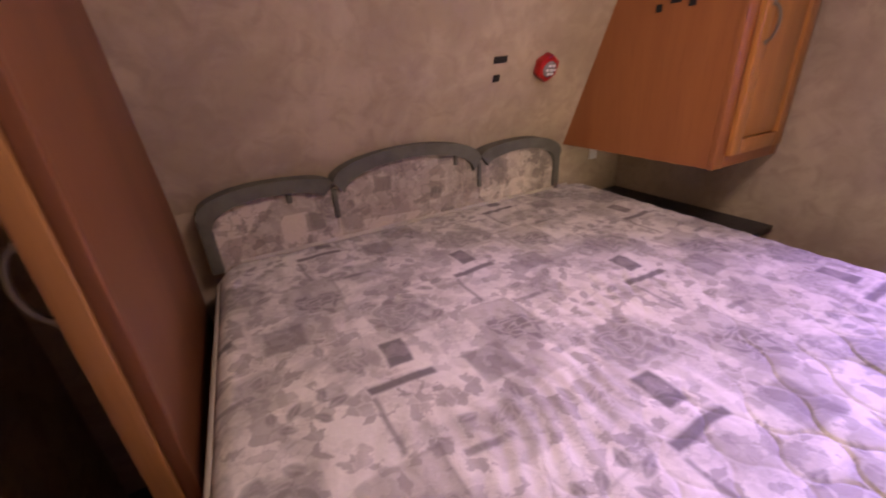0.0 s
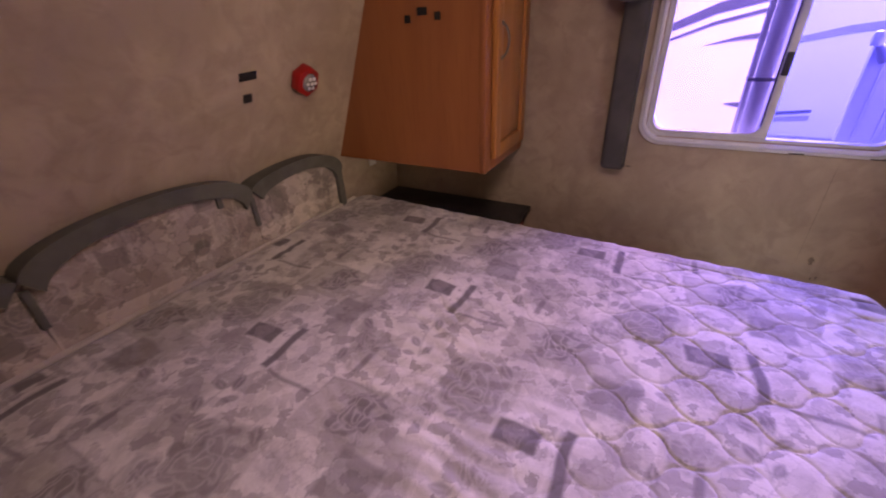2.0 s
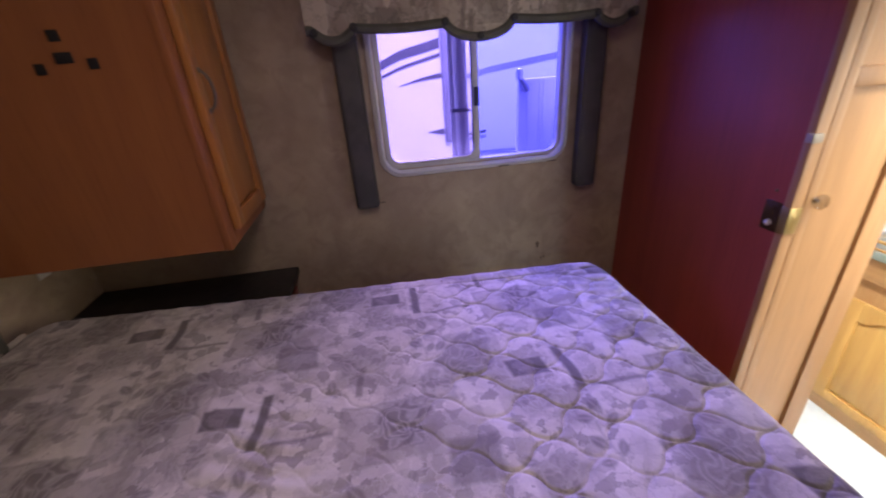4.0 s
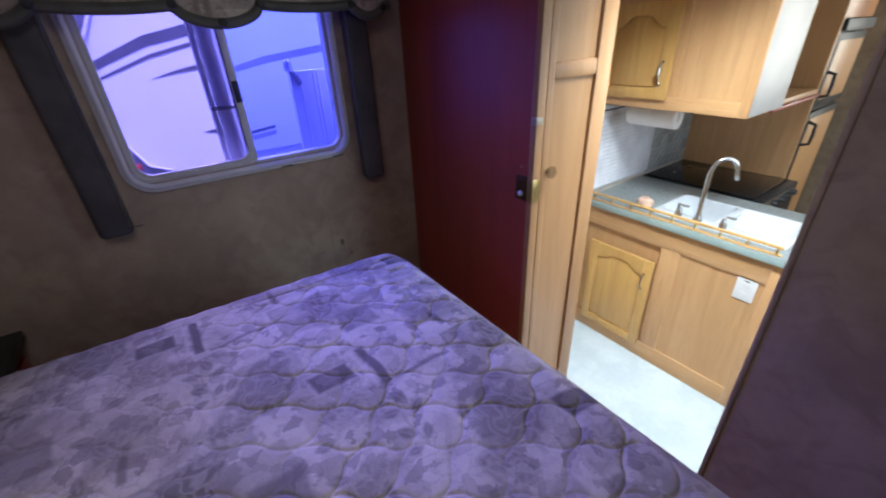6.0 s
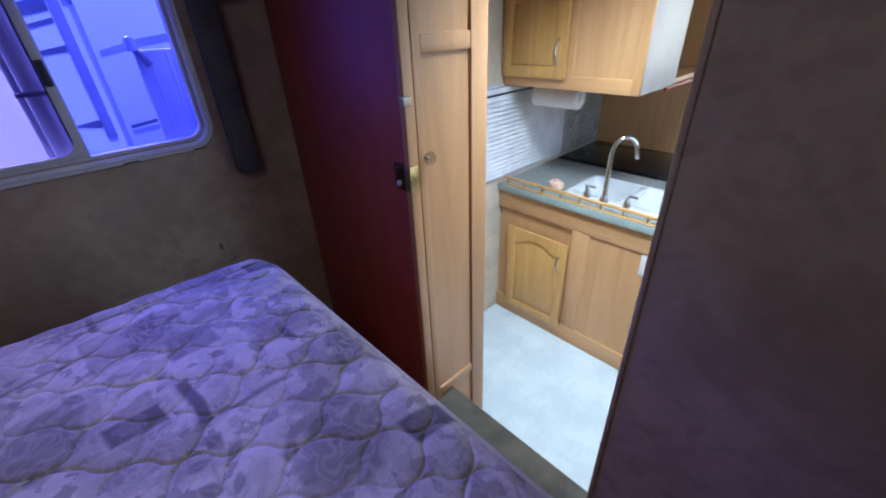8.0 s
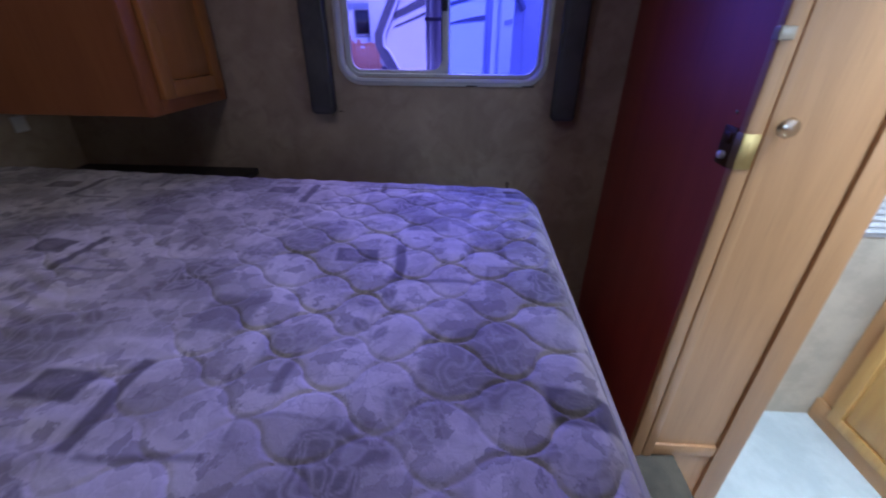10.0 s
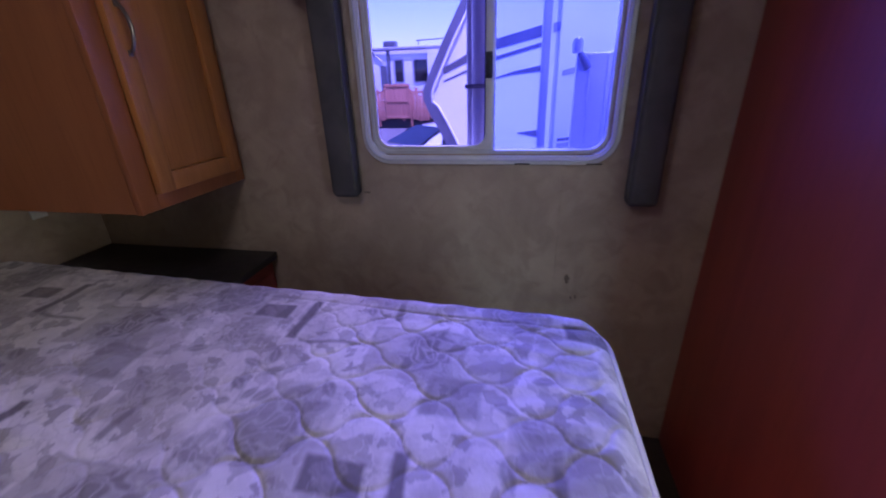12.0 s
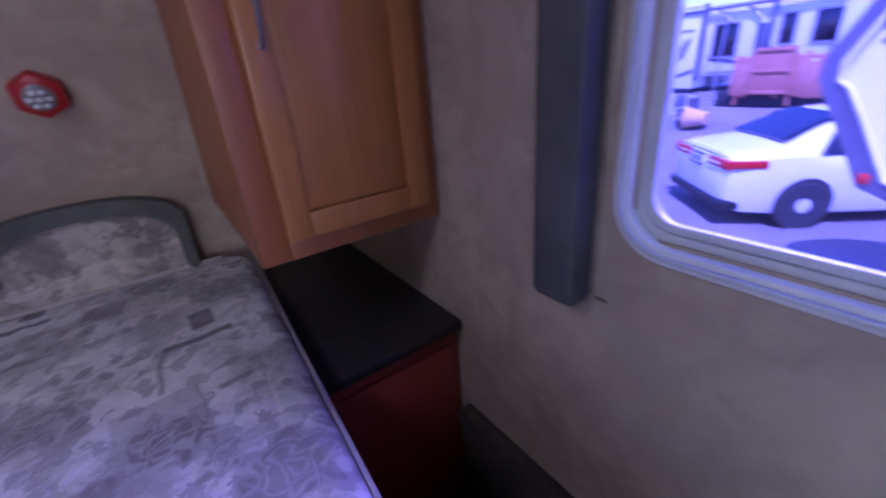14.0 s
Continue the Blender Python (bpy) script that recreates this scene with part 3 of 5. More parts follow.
part("seal", box(XE + 0.020, XE + 0.026, -0.149, -0.141, 1.100, 1.680, 0.001), RUBBER, sash)
pl = part("pane", box(XE + 0.013, XE + 0.017, -0.144, 0.198, 1.106, 1.674), PANE_L, sash, "lightly tinted sliding pane", False)
pr = part("pane", box(XE + 0.032, XE + 0.036, -0.500, -0.158, 1.092, 1.688), PANE_R, win, "blue tinted fixed pane behind an insect screen", False)
for y in (-0.47, -0.26):
    part("weep_slot", box(XE - 0.0160, XE - 0.0135, y - 0.022, y + 0.022, 1.055, 1.059, 0.001), RUBBER, win)


def curtain_leg(y0, y1, z0, z1, lean):
    """A stiff padded side panel of the window treatment, with a soft round edge."""
    bm = box(XE - 0.062, XE - 0.004, y0, y1, z0, z1, 0.018, 4)
    for v in bm.verts:
        v.co.y += lean * (v.co.z - z0) + 0.003 * math.sin(v.co.z * 19)
    return bm


leg = thing("curtain_panel", (XE, 0.335, 0.965), "narrow slate grey padded panel hanging beside the window", "curtain", "window side panels")
part("panel", curtain_leg(0.268, 0.358, 0.950, 1.86, 0.0), CURTAIN, leg)
part("piping", tube([(XE - 0.060, 0.271, z) for z in np.linspace(0.98, 1.85, 12)], 0.004, 6), GREYTRIM, leg)
leg = thing("curtain_panel", (XE, -0.635, 0.955), "narrow slate grey padded panel hanging beside the window", "curtain", "window side panels")
part("panel", curtain_leg(-0.650, -0.562, 0.940, 1.86, 0.0), CURTAIN, leg)
part("piping", tube([(XE - 0.060, -0.565, z) for z in np.linspace(0.97, 1.85, 12)], 0.004, 6), GREYTRIM, leg)

def valance_edge(y):
    """Height of the scalloped lower edge."""
    d = abs(y + 0.148)
    middle = 0.048 * max(0.0, 1 - (d / 0.115) ** 2) ** 0.6
    ends = 0.034 * math.sin(math.pi * min(max((d - 0.42) / 0.13, 0.0), 1.0)) ** 0.7
    return 1.578 - middle - ends - 0.008 * math.sin(math.pi * min(max((d - 0.115) / 0.305, 0.0), 1.0))


ys = np.linspace(0.42, -0.72, 91)
val = thing("valance", (XE, -0.15, 1.58), "scalloped floral window valance with dark trim and buttons", "valance")
out = [(y, valance_edge(y)) for y in ys] + [(-0.72, 1.90), (0.42, 1.90)]
part("board", join(prism(out, "x", XE - 0.112, XE - 0.096), box(XE - 0.111, XE, 0.404, 0.419, 1.63, 1.90), box(XE - 0.111, XE, -0.719, -0.704, 1.63, 1.90)), HEADFAB, val, "floral print board", False)
part("trim", tube([(XE - 0.108, y, valance_edge(y) + 0.004) for y in ys], 0.016, 8), GREYTRIM, val, "dark padded edging")
for y in (0.395, 0.27, -0.03, -0.148, -0.266, -0.566, -0.69):
    part("button", lathe([(0.0, -0.008), (0.010, -0.007), (0.013, 0), (0.010, 0.004), (0.0, 0.005)], (XE - 0.124, y, valance_edge(y) + 0.006), "x", 14), BLACK, val, "dark covered button")

# ---- bed ----
MX0, MX1, MY0, MY1, MZ = -0.150, 1.458, -0.449, 1.352, 0.825
SKEW = 0.055  # the mattress lies a little askew


def printed(X, Y):
    """The ticking's repeat, half-dropped from column to column: dark ink, bleached lines and grey grounds."""
    inks = np.zeros((3, X.size))
    wx = X + 0.004 * np.sin(21 * Y + 9 * X) + 0.002 * np.sin(57 * Y)
    wy = Y + 0.005 * np.sin(17 * X + 6 * Y) + 0.002 * np.sin(49 * X)

    def soft(d, w=0.0065):
        return np.clip(0.5 - d / w, 0, 1)

    def rect(u, v, cu, cv, hu, hv):
        return np.maximum(np.abs(u - cu) - hu, np.abs(v - cv) - hv)

    def put(layer, mask, amount):
        np.maximum(layer, np.clip(mask * amount, 0, 0.95), out=layer)

    def bloom(ink, pale, u, v, cu, cv, r, turn, fill, chalk):
        du = u - cu + 0.010 * np.sin(70 * v + 55 * u + 3 * turn) + 0.004 * np.sin(190 * u + turn)
        dv = v - cv + 0.010 * np.sin(64 * u - 47 * v + 2 * turn) + 0.004 * np.sin(170 * v)
        dist, ang = np.hypot(du, dv), np.arctan2(dv, du) + turn
        near = dist < r * 1.4
        edge = r * (0.80 + 0.20 * np.abs(np.cos(ang * 3.5)))
        put(ink, soft(dist - edge) * near, fill)
        for f, q, k in ((0.95, 3.5, 0.0), (0.70, 2.5, 0.8), (0.46, 2.0, 1.9), (0.22, 1.5, 0.4)):
            ring_at = r * f * (0.74 + 0.26 * np.abs(np.cos(ang * q + k)))
            put(pale, soft(np.abs(dist - ring_at) - 0.0018) * near, chalk)

    def leaf(ink, pale, u, v, cu, cv, length, turn, amount):
        c, k = math.cos(turn), math.sin(turn)
        a, b = (u - cu) * c + (v - cv) * k, -(u - cu) * k + (v - cv) * c
        body = np.abs(b) - 0.30 * length * (1 - (2 * a / length) ** 2) / 1.2
        put(ink, soft(np.where(np.abs(a) < length / 2, body, 1.0)), amount)
        put(pale, soft(np.abs(b) - 0.0010) * (np.abs(a) < length * 0.42), 0.35)

    for col in range(-3, 4):
        for row in range(-3, 4):
            u = wx - (0.58 + 0.365 * col)
            v = wy - (0.19 + 0.675 * row + 0.365 * (col % 2))
            here = np.nonzero((np.abs(u) < 0.28) & (np.abs(v) < 0.39))[0]
            if not len(here):
                continue
            u, v = u[here], v[here]
            ink, pale, ground = (inks[i, here] for i in range(3))
            # grey grounds of the patchwork
            for cu, cv, hu, hv, g in ((-0.085, -0.265, 0.070, 0.095, 0.80), (0.09, 0.20, 0.085, 0.075, 0.65), (-0.05, 0.13, 0.06, 0.05, 0.55), (0.10, -0.20, 0.055, 0.060, 0.60), (-0.12, 0.28, 0.05, 0.06, 0.70)):
                put(ground, soft(rect(u, v, cu, cv, hu, hv), 0.006), g)
            # outlined square with a rose
            frame_line = np.abs(rect(u, v, -0.085, -0.265, 0.070, 0.095)) - 0.0022
            put(ink, soft(frame_line) * (u > -0.05), 0.55)
            bloom(ink, pale, u, v, -0.075, -0.290, 0.062, 0.4, 0.72, 0.48)
            # grey and dark patches
            put(ink, soft(rect(u, v, 0.180, -0.050, 0.045, 0.048), 0.010), 0.60)
            put(ink, soft(rect(u, v, 0.018, 0.088, 0.026, 0.042)), 0.95)
            put(pale, soft(np.abs(rect(u, v, 0.018, 0.088, 0.032, 0.048)) - 0.002), 0.25)
            bloom(ink, pale, u, v, 0.018, 0.092, 0.024, 1.0, 0.0, 0.22)
            # bars
            put(ink, soft(rect(u, v, -0.002, 0.0, 0.070, 0.0105)), 0.95)
            put(pale, soft(rect(u, v, -0.002, 0.022, 0.068, 0.004)), 0.55)
            put(ink, soft(rect(u, v, 0.060, -0.205, 0.045, 0.008)), 0.7)
            put(ink, soft(rect(u, v, -0.072, -0.090, 0.005, 0.070)), 0.65)
            put(pale, soft(rect(u, v, 0.105, 0.02, 0.005, 0.060)), 0.45)
            # sprig
            for cu, cv, length, turn in ((-0.128, 0.004, 0.046, 0.3), (-0.150, 0.036, 0.040, 1.3), (-0.165, -0.018, 0.038, -0.9), (-0.205, 0.026, 0.044, 0.8), (-0.226, -0.010, 0.036, -0.5), (-0.245, 0.030, 0.034, 1.6)):
                leaf(ink, pale, u, v, cu, cv, length, turn, 0.68)
            put(ink, soft(np.abs(v - 0.010 - 0.008 * np.sin(30 * u)) - 0.0016) * (np.abs(u + 0.19) < 0.06), 0.5)
            # roses and buds drawn in pale lines
            bloom(ink, pale, u, v, 0.085, 0.215, 0.075, 0.0, 0.55, 0.36)
            bloom(ink, pale, u, v, 0.000, 0.290, 0.050, 2.0, 0.38, 0.36)
            bloom(ink, pale, u, v, -0.085, 0.110, 0.052, 1.3, 0.25, 0.38)
            bloom(ink, pale, u, v, 0.110, -0.190, 0.048, 0.7, 0.42, 0.34)
            bloom(ink, pale, u, v, 0.150, 0.090, 0.040, 2.6, 0.2, 0.34)
            for cu, cv, length, turn in ((0.165, 0.165, 0.05, 0.7), (0.02, 0.215, 0.05, 2.2), (0.14, 0.275, 0.045, -0.6), (-0.13, 0.17, 0.045, 1.8), (0.05, -0.14, 0.042, 0.2), (0.16, -0.14, 0.042, 1.2)):
                leaf(ink, pale, u, v, cu, cv, length, turn, 0.60)
            inks[:, here] = ink, pale, ground
    return np.stack([*inks, np.ones(X.size)], -1)


def quilted_mattress():
    """Rounded mattress with stitched onion-shaped quilting on its top, and a bound edge."""
    nx, ny, R, fil = 600, 680, 0.09, 0.045
    U, V = np.meshgrid(np.linspace(0, 1, nx), np.linspace(0, 1, ny), indexing="ij")
    X, Y = MX0 + U * (MX1 - MX0), MY0 + V * (MY1 - MY0)
    # round the corners
    for sx, cx in ((1, MX1 - R), (-1, MX0 + R)):
        for sy, cy in ((1, MY1 - R), (-1, MY0 + R)):
            a, b = sx * (X - cx) / R, sy * (Y - cy) / R
            inside = (a > 0) & (b > 0)
            na, nb = a * np.sqrt(np.maximum(1 - b * b / 2, 0)), b * np.sqrt(np.maximum(1 - a * a / 2, 0))
            X = np.where(inside, cx + sx * R * na, X)
            Y = np.where(inside, cy + sy * R * nb, Y)
    hx, hy = (MX1 - MX0) / 2, (MY1 - MY0) / 2
    qx, qy = np.abs(X - (MX0 + MX1) / 2) - (hx - R), np.abs(Y - (MY0 + MY1) / 2) - (hy - R)
    d = R - (np.hypot(np.maximum(qx, 0), np.maximum(qy, 0)) + np.minimum(np.maximum(qx, qy), 0))
    d = np.clip(d, 0, None)
    edge = np.where(d < fil, np.sqrt(np.maximum(fil * fil - (fil - d) ** 2, 0)) - fil, 0)
    # stitched rows: wavy seams along y, every second one mirrored, almost meeting
    P, L, amp = 0.0555, 0.156, 0.0265
    wob = 0.010 * np.sin(7 * X + 3.1 + 2 * Y) + 0.007 * np.sin(11 * Y + 9 * X) + 0.004 * np.sin(29 * Y - 13 * X)
    phase = 2 * np.pi * (Y + 0.223 + 1.2 * wob) / L
    arch = np.sign(np.cos(phase)) * np.abs(np.cos(phase)) ** 0.7
    slope = np.sqrt(1 + (amp * 2 * np.pi / L * np.sin(phase)) ** 2)
    best = np.full(X.shape, 9.0)
    for start, side in ((0.715, 1), (0.715 + P, -1)):
        q = (X + wob - start - side * amp * arch) / (2 * P)
        best = np.minimum(best, np.abs(q - np.round(q)) * 2 * P / slope)
    border_seam = np.abs(MX1 - X - 0.075 + 0.004 * np.sin(9 * Y))
    best = np.where(X > MX1 - 0.075, 0.03, best)
    best = np.minimum(best, border_seam)
    near_foot = np.clip(0.95 - 0.9 * (Y + 0.45), 0.0, 0.9) + 0.35 * np.clip(X - 0.6, 0, 1)
    worn = np.clip(near_foot + 0.35 * np.sin(3.7 * X + 5.2 * Y + 1.3) * np.sin(6.1 * Y - 2.3 * X) + 0.25 * np.sin(23 * X + 4) * np.sin(19 * Y), 0.12, 1.15)
    quilt = worn * (-0.0030 * np.exp(-(best / 0.0030) ** 2) + 0.0036 * np.clip(best / 0.030, 0, 1) ** 0.6)
    # stretched ripples where the cover has slackened
    bend = X + 0.05 * np.sin(3.1 * Y + 1.0) + 0.025 * np.sin(9 * Y + 4 * X) + 0.012 * np.sin(23 * Y - 11 * X)
    gather = np.clip(np.sin(2.3 * Y + 1.2 * X) * np.sin(5.1 * Y - 3 * X + 1) + 0.25 * np.sin(17 * Y + 6 * X), 0, 1)
    ripple = 0.0015 * gather * np.sin(2 * np.pi * bend / 0.043) + 0.0010 * np.sin(13 * X + 5 * Y) * np.sin(9 * Y - 4 * X)
    sag = -0.012 * np.exp(-(((X - 0.55) / 0.55) ** 2 + ((Y - 0.5) / 0.7) ** 2))
    fade = np.clip(d / 0.05, 0, 1)
    lump = 0.0016 * np.sin(2 * np.pi * (Y + 0.6 * X) / 0.088 + 1.5 * np.sin(5 * Y + 3 * X)) * np.exp(-((d - 0.035) / 0.03) ** 2)
    Z = MZ + edge + (quilt + ripple) * fade + sag + lump
    verts = np.stack([X, Y, Z], -1).reshape(-1, 3)
    idx = np.arange(nx * ny).reshape(nx, ny)
    quads = np.stack([idx[:-1, :-1], idx[1:, :-1], idx[1:, 1:], idx[:-1, 1:]], -1).reshape(-1, 4).tolist()
    loop = list(idx[:, 0]) + list(idx[-1, 1:]) + list(idx[-2::-1, -1]) + list(idx[0, -2:0:-1])
    rim = verts[loop]
    mid = np.array([(MX0 + MX1) / 2, (MY0 + MY1) / 2, 0])
    allv, prev = [verts], loop
    for k, (dz, puff) in enumerate(((0.03, 0.004), (0.07, 0.008), (0.11, 0.008), (0.15, 0.004), (0.175, -0.012))):
        row = rim.copy()
        row[:, 2] = MZ - fil - dz + 0.002 * np.sin(rim[:, 0] * 23) + 0.002 * np.sin(rim[:, 1] * 19)
        away = rim - mid
        away[:, 2] = 0
        away /= np.linalg.norm(away, axis=1)[:, None]
        row += away * puff
        start = sum(len(v) for v in allv)
        allv.append(row)
        cur = list(range(start, start + len(loop)))
        for i in range(len(loop)):
            j = (i + 1) % len(loop)
            quads.append([int(prev[i]), cur[i], cur[j], int(prev[j])])
        prev = cur
    pts = np.concatenate(allv)
    pts[:, 0] += SKEW * (pts[:, 1] - 0.25)
    drop = np.clip(MZ - 0.05 - pts[:, 2], 0, 1)
    tone = printed(pts[:, 0] + drop, pts[:, 1])
    me = bpy.data.meshes.new("cover")
    me.from_pydata(pts.tolist(), [], quads)
    me.attributes.new("print_layer", "FLOAT_COLOR", "POINT").data.foreach_set("color", tone.astype(np.float32).ravel())
    bm = bmesh.new()
    bm.from_mesh(me)
    bmesh.ops.recalc_face_normals(bm, faces=bm.faces)
    bpy.data.meshes.remove(me)
    return bm


bed = thing("mattress", ((MX0 + MX1) / 2, (MY0 + MY1) / 2, 0.6), "bare quilted queen mattress with a faded grey floral print", "mattress")
cover = part("cover", quilted_mattress(), MATTRESS, bed)
border = [(x + SKEW * (y - 0.25), y) for x, y in rounded(MX0 - 0.002, MX1 + 0.002, MY0 - 0.002, MY1 + 0.002, 0.09, 10)]
part("binding", tube([(x, y, MZ - 0.040) for x, y in border] + [(*border[0], MZ - 0.040)], 0.0075, 8), TAPE_EDGE, bed, "cream corded edge binding")
part("binding", tube([(x + SKEW * (MY1 - 0.25), MY1 - 0.014, MZ - 0.004) for x in np.linspace(MX0 + 0.07, MX1 - 0.09, 30)], 0.009, 8), TAPE_EDGE, bed, "cream corded edge binding")
part("binding", tube([(x, y, 0.612) for x, y in border] + [(border[0][0], border[0][1], 0.612)], 0.0075, 8), TAPE_EDGE, bed, "cream corded edge binding")
base = thing("bed_platform", (0.62, 0.45, 0.0), "low dark wooden bed platform under the mattress", "bed base")
part("side_panel", box(MX0 + 0.06, MX1 - 0.05, MY0 + 0.05, MY0 + 0.07, 0.0, 0.58), SIDEBROWN, base)
part("side_panel", box(MX1 - 0.07, MX1 - 0.05, MY0 + 0.07, 1.395, 0.0, 0.58), SIDEBROWN, base)
part("side_panel", box(MX0 + 0.06, MX0 + 0.08, MY0 + 0.07, 1.395, 0.0, 0.58), SIDEBROWN, base)
part("deck", box(MX0 + 0.05, MX1 - 0.04, MY0 + 0.04, 1.395, 0.58, 0.600), SIDEBROWN, base)


def head_top(x):
    """Upper edge of the three-lobed headboard."""
    for c, a, lows, high in ((0.105, 0.213, (0.985, 1.026), 1.066), (0.622, 0.306, (1.020, 1.020), 1.116), (1.148, 0.222, (1.026, 0.985), 1.074)):
        if abs(x - c) <= a:
            low = lows[0] if x < c else lows[1]
            return low + (high - low) * math.sqrt(max(0.0, 1 - ((x - c) / a) ** 2)) ** 0.9
    return 1.0


head = thing("headboard", (0.55, 1.40, 0.80), "three-lobed padded headboard, floral fabric with grey-green edging", "headboard")
xs = np.linspace(-0.106, 1.367, 120)
part("backing", prism([(x, head_top(x) - 0.012) for x in xs] + [(1.367, 0.79), (-0.106, 0.79)], "y", 1.350, 1.4125), HEADFAB, head, "floral upholstered backing", False)
for name, x0, x1 in (("pad", -0.075, 0.316), ("pad", 0.320, 0.924), ("pad", 0.930, 1.338)):
    xs = np.linspace(x0, x1, 40)
    prof = [(x, max(head_top(x) - 0.030, 0.86)) for x in xs] + [(x1, 0.80), (x0, 0.80)]
    part(name, prism(prof, "y", 1.345, 1.413, 0.0), HEADFAB, head, "floral upholstered panel", False)
for c, a in ((0.105, 0.213), (0.622, 0.306), (1.148, 0.222)):
    xs = [c - a * math.cos(math.pi * i / 40) for i in range(41)]
    upper = [(x, head_top(x)) for x in xs]
    inner = [(c + (x - c) * (a - 0.036) / a, head_top(x) - 0.043) for x in xs]
    part("edging", prism(upper + inner[::-1], "y", 1.325, 1.4135, 0.0), GREYTRIM, head, "grey-green padded edging", False)
for x0, x1, z1 in ((-0.110, -0.072, 0.990), (1.336, 1.371, 0.990)):
    part("edging", box(x0, x1, 1.329, 1.413, 0.80, z1, 0.008), GREYTRIM, head, "grey-green padded edging")
for x, z0, z1 in ((0.320, 0.900, 1.005), (0.927, 0.900, 1.005), (0.170, 0.985, 1.030), (0.815, 1.010, 1.062)):
    part("divider", box(x - 0.009, x + 0.009, 1.334, 1.352, z0, z1, 0.004), GREYTRIM, head, "grey-green padded divider")

# ---- cabinet makers ----
def bow_handle(length, reach=0.026, r=0.0045):
    """An upright bow pull, standing off towards -y from the origin."""
    pts = [(0, 0, -length / 2)]
    for i in range(11):
        u = i / 10
        pts.append((0, -reach * math.sin(math.pi * u) ** 0.5 if 0 < u < 1 else -0.004, -length / 2 + length * u))
    pts.append((0, 0, length / 2))
    feet = [box(-0.006, 0.006, -0.006, 0.001, s * length / 2 - 0.007, s * length / 2 + 0.007, 0.002) for s in (-1, 1)]
    return join(tube(pts, r, 8), *feet)


def panel_door(w, h, arched=False, stile=0.055, t=0.02):
    """A framed door with a raised centre panel; lower left corner at the origin, front towards -y."""
    bits = [box(0, stile, -t, 0, 0, h, 0.003), box(w - stile, w, -t, 0, 0, h, 0.003), box(stile - 0.001, w - stile + 0.001, -t + 0.001, 0, 0, stile, 0.002)]
    x0, x1 = stile - 0.001, w - stile + 0.001

    def under(x, drop=0.0):
        u = (x - x0) / (x1 - x0)
        if not arched:
            return h - stile - drop
        s = min(max((abs(u - 0.5) - 0.12) / 0.30, 0), 1)
        s = s * s * (3 - 2 * s)
        return h - stile * 0.95 - stile * 0.85 * s - drop
    xs = np.linspace(x0, x1, 25)
    bits.append(prism([(x, under(x)) for x in xs] + [(x1, h), (x0, h)], "y", -t + 0.001, -0.0005))
    g = 0.012
    xi = np.linspace(x0 + g, x1 - g, 25)
    field = bmesh.new()
    outer = [(x, under(x, 0.004)) for x in xs] + [(x1, stile + 0.002), (x0, stile + 0.002)]
    inner = [(x, under(x, 0.004 + 2.2 * g)) for x in np.linspace(x0 + 2.2 * g, x1 - 2.2 * g, 25)] + [(x1 - 2.2 * g, stile + 2.2 * g), (x0 + 2.2 * g, stile + 2.2 * g)]
    A = [field.verts.new((x, -0.006, z)) for x, z in outer]
    B = [field.verts.new((x, -t + 0.003, z)) for x, z in inner]
    for i in range(len(A)):
        j = (i + 1) % len(A)
        field.faces.new((A[i], A[j], B[j], B[i]))
    field.faces.new(B)
    field.faces.new(list(reversed(A)))
    bmesh.ops.recalc_face_normals(field, faces=field.faces)
    return join(*bits), field


def hung_door(made, m, material, parent, label):
    frame_bm, field_bm = made
    d = part("door", moved(frame_bm, m), material, parent, label)
    part("raised_panel", moved(field_bm, m), material, d)
    return d


# ---- overhead cabinet and nightstand on the window side ----
CX0, CX1, CY0, CY1, CZ0, CZ1 = 1.463, 1.882, 0.712, 1.405, 0.998, 1.93
cab = thing("overhead_cabinet", (1.66, 1.1, CZ0), "tall wall cabinet with reddish side panel and honey oak door, shut", "cabinet")
part("side_panel", prism([(CY0 + 0.021, CZ0), (wall_y(CZ0) - 0.001, CZ0), (wall_y(CZ1) - 0.001, CZ1), (CY0 + 0.021, CZ1)], "x", CX0, CX0 + 0.012), SIDEBROWN, cab, "reddish brown laminate side")
part("body", box(CX0 + 0.012, CX1, CY0 + 0.022, CY1, CZ0 + 0.004, CZ0 + 0.016), SIDEBROWN, cab)
part("face_frame", join(box(CX0 - 0.002, CX0 + 0.056, CY0, CY0 + 0.021, CZ0 - 0.002, CZ1, 0.002), box(CX1 - 0.040, CX1, CY0, CY0 + 0.021, CZ0 - 0.002, CZ1, 0.002),
     box(CX0 + 0.056, CX1 - 0.040, CY0 + 0.0005, CY0 + 0.0205, CZ0 - 0.002, CZ0 + 0.042, 0.001)), SIDEBROWN, cab, "brown face frame")
door = hung_door(panel_door(0.330, 0.86, False, 0.05, 0.021), Matrix.Translation((CX0 + 0.055, CY0, CZ0 + 0.042)), OAK, cab, "honey oak door with a raised panel")
part("handle", moved(bow_handle(0.105), Matrix.Translation((CX0 + 0.087, CY0 - 0.021, 1.437))), PEWTER, door, "pewter bow handle")
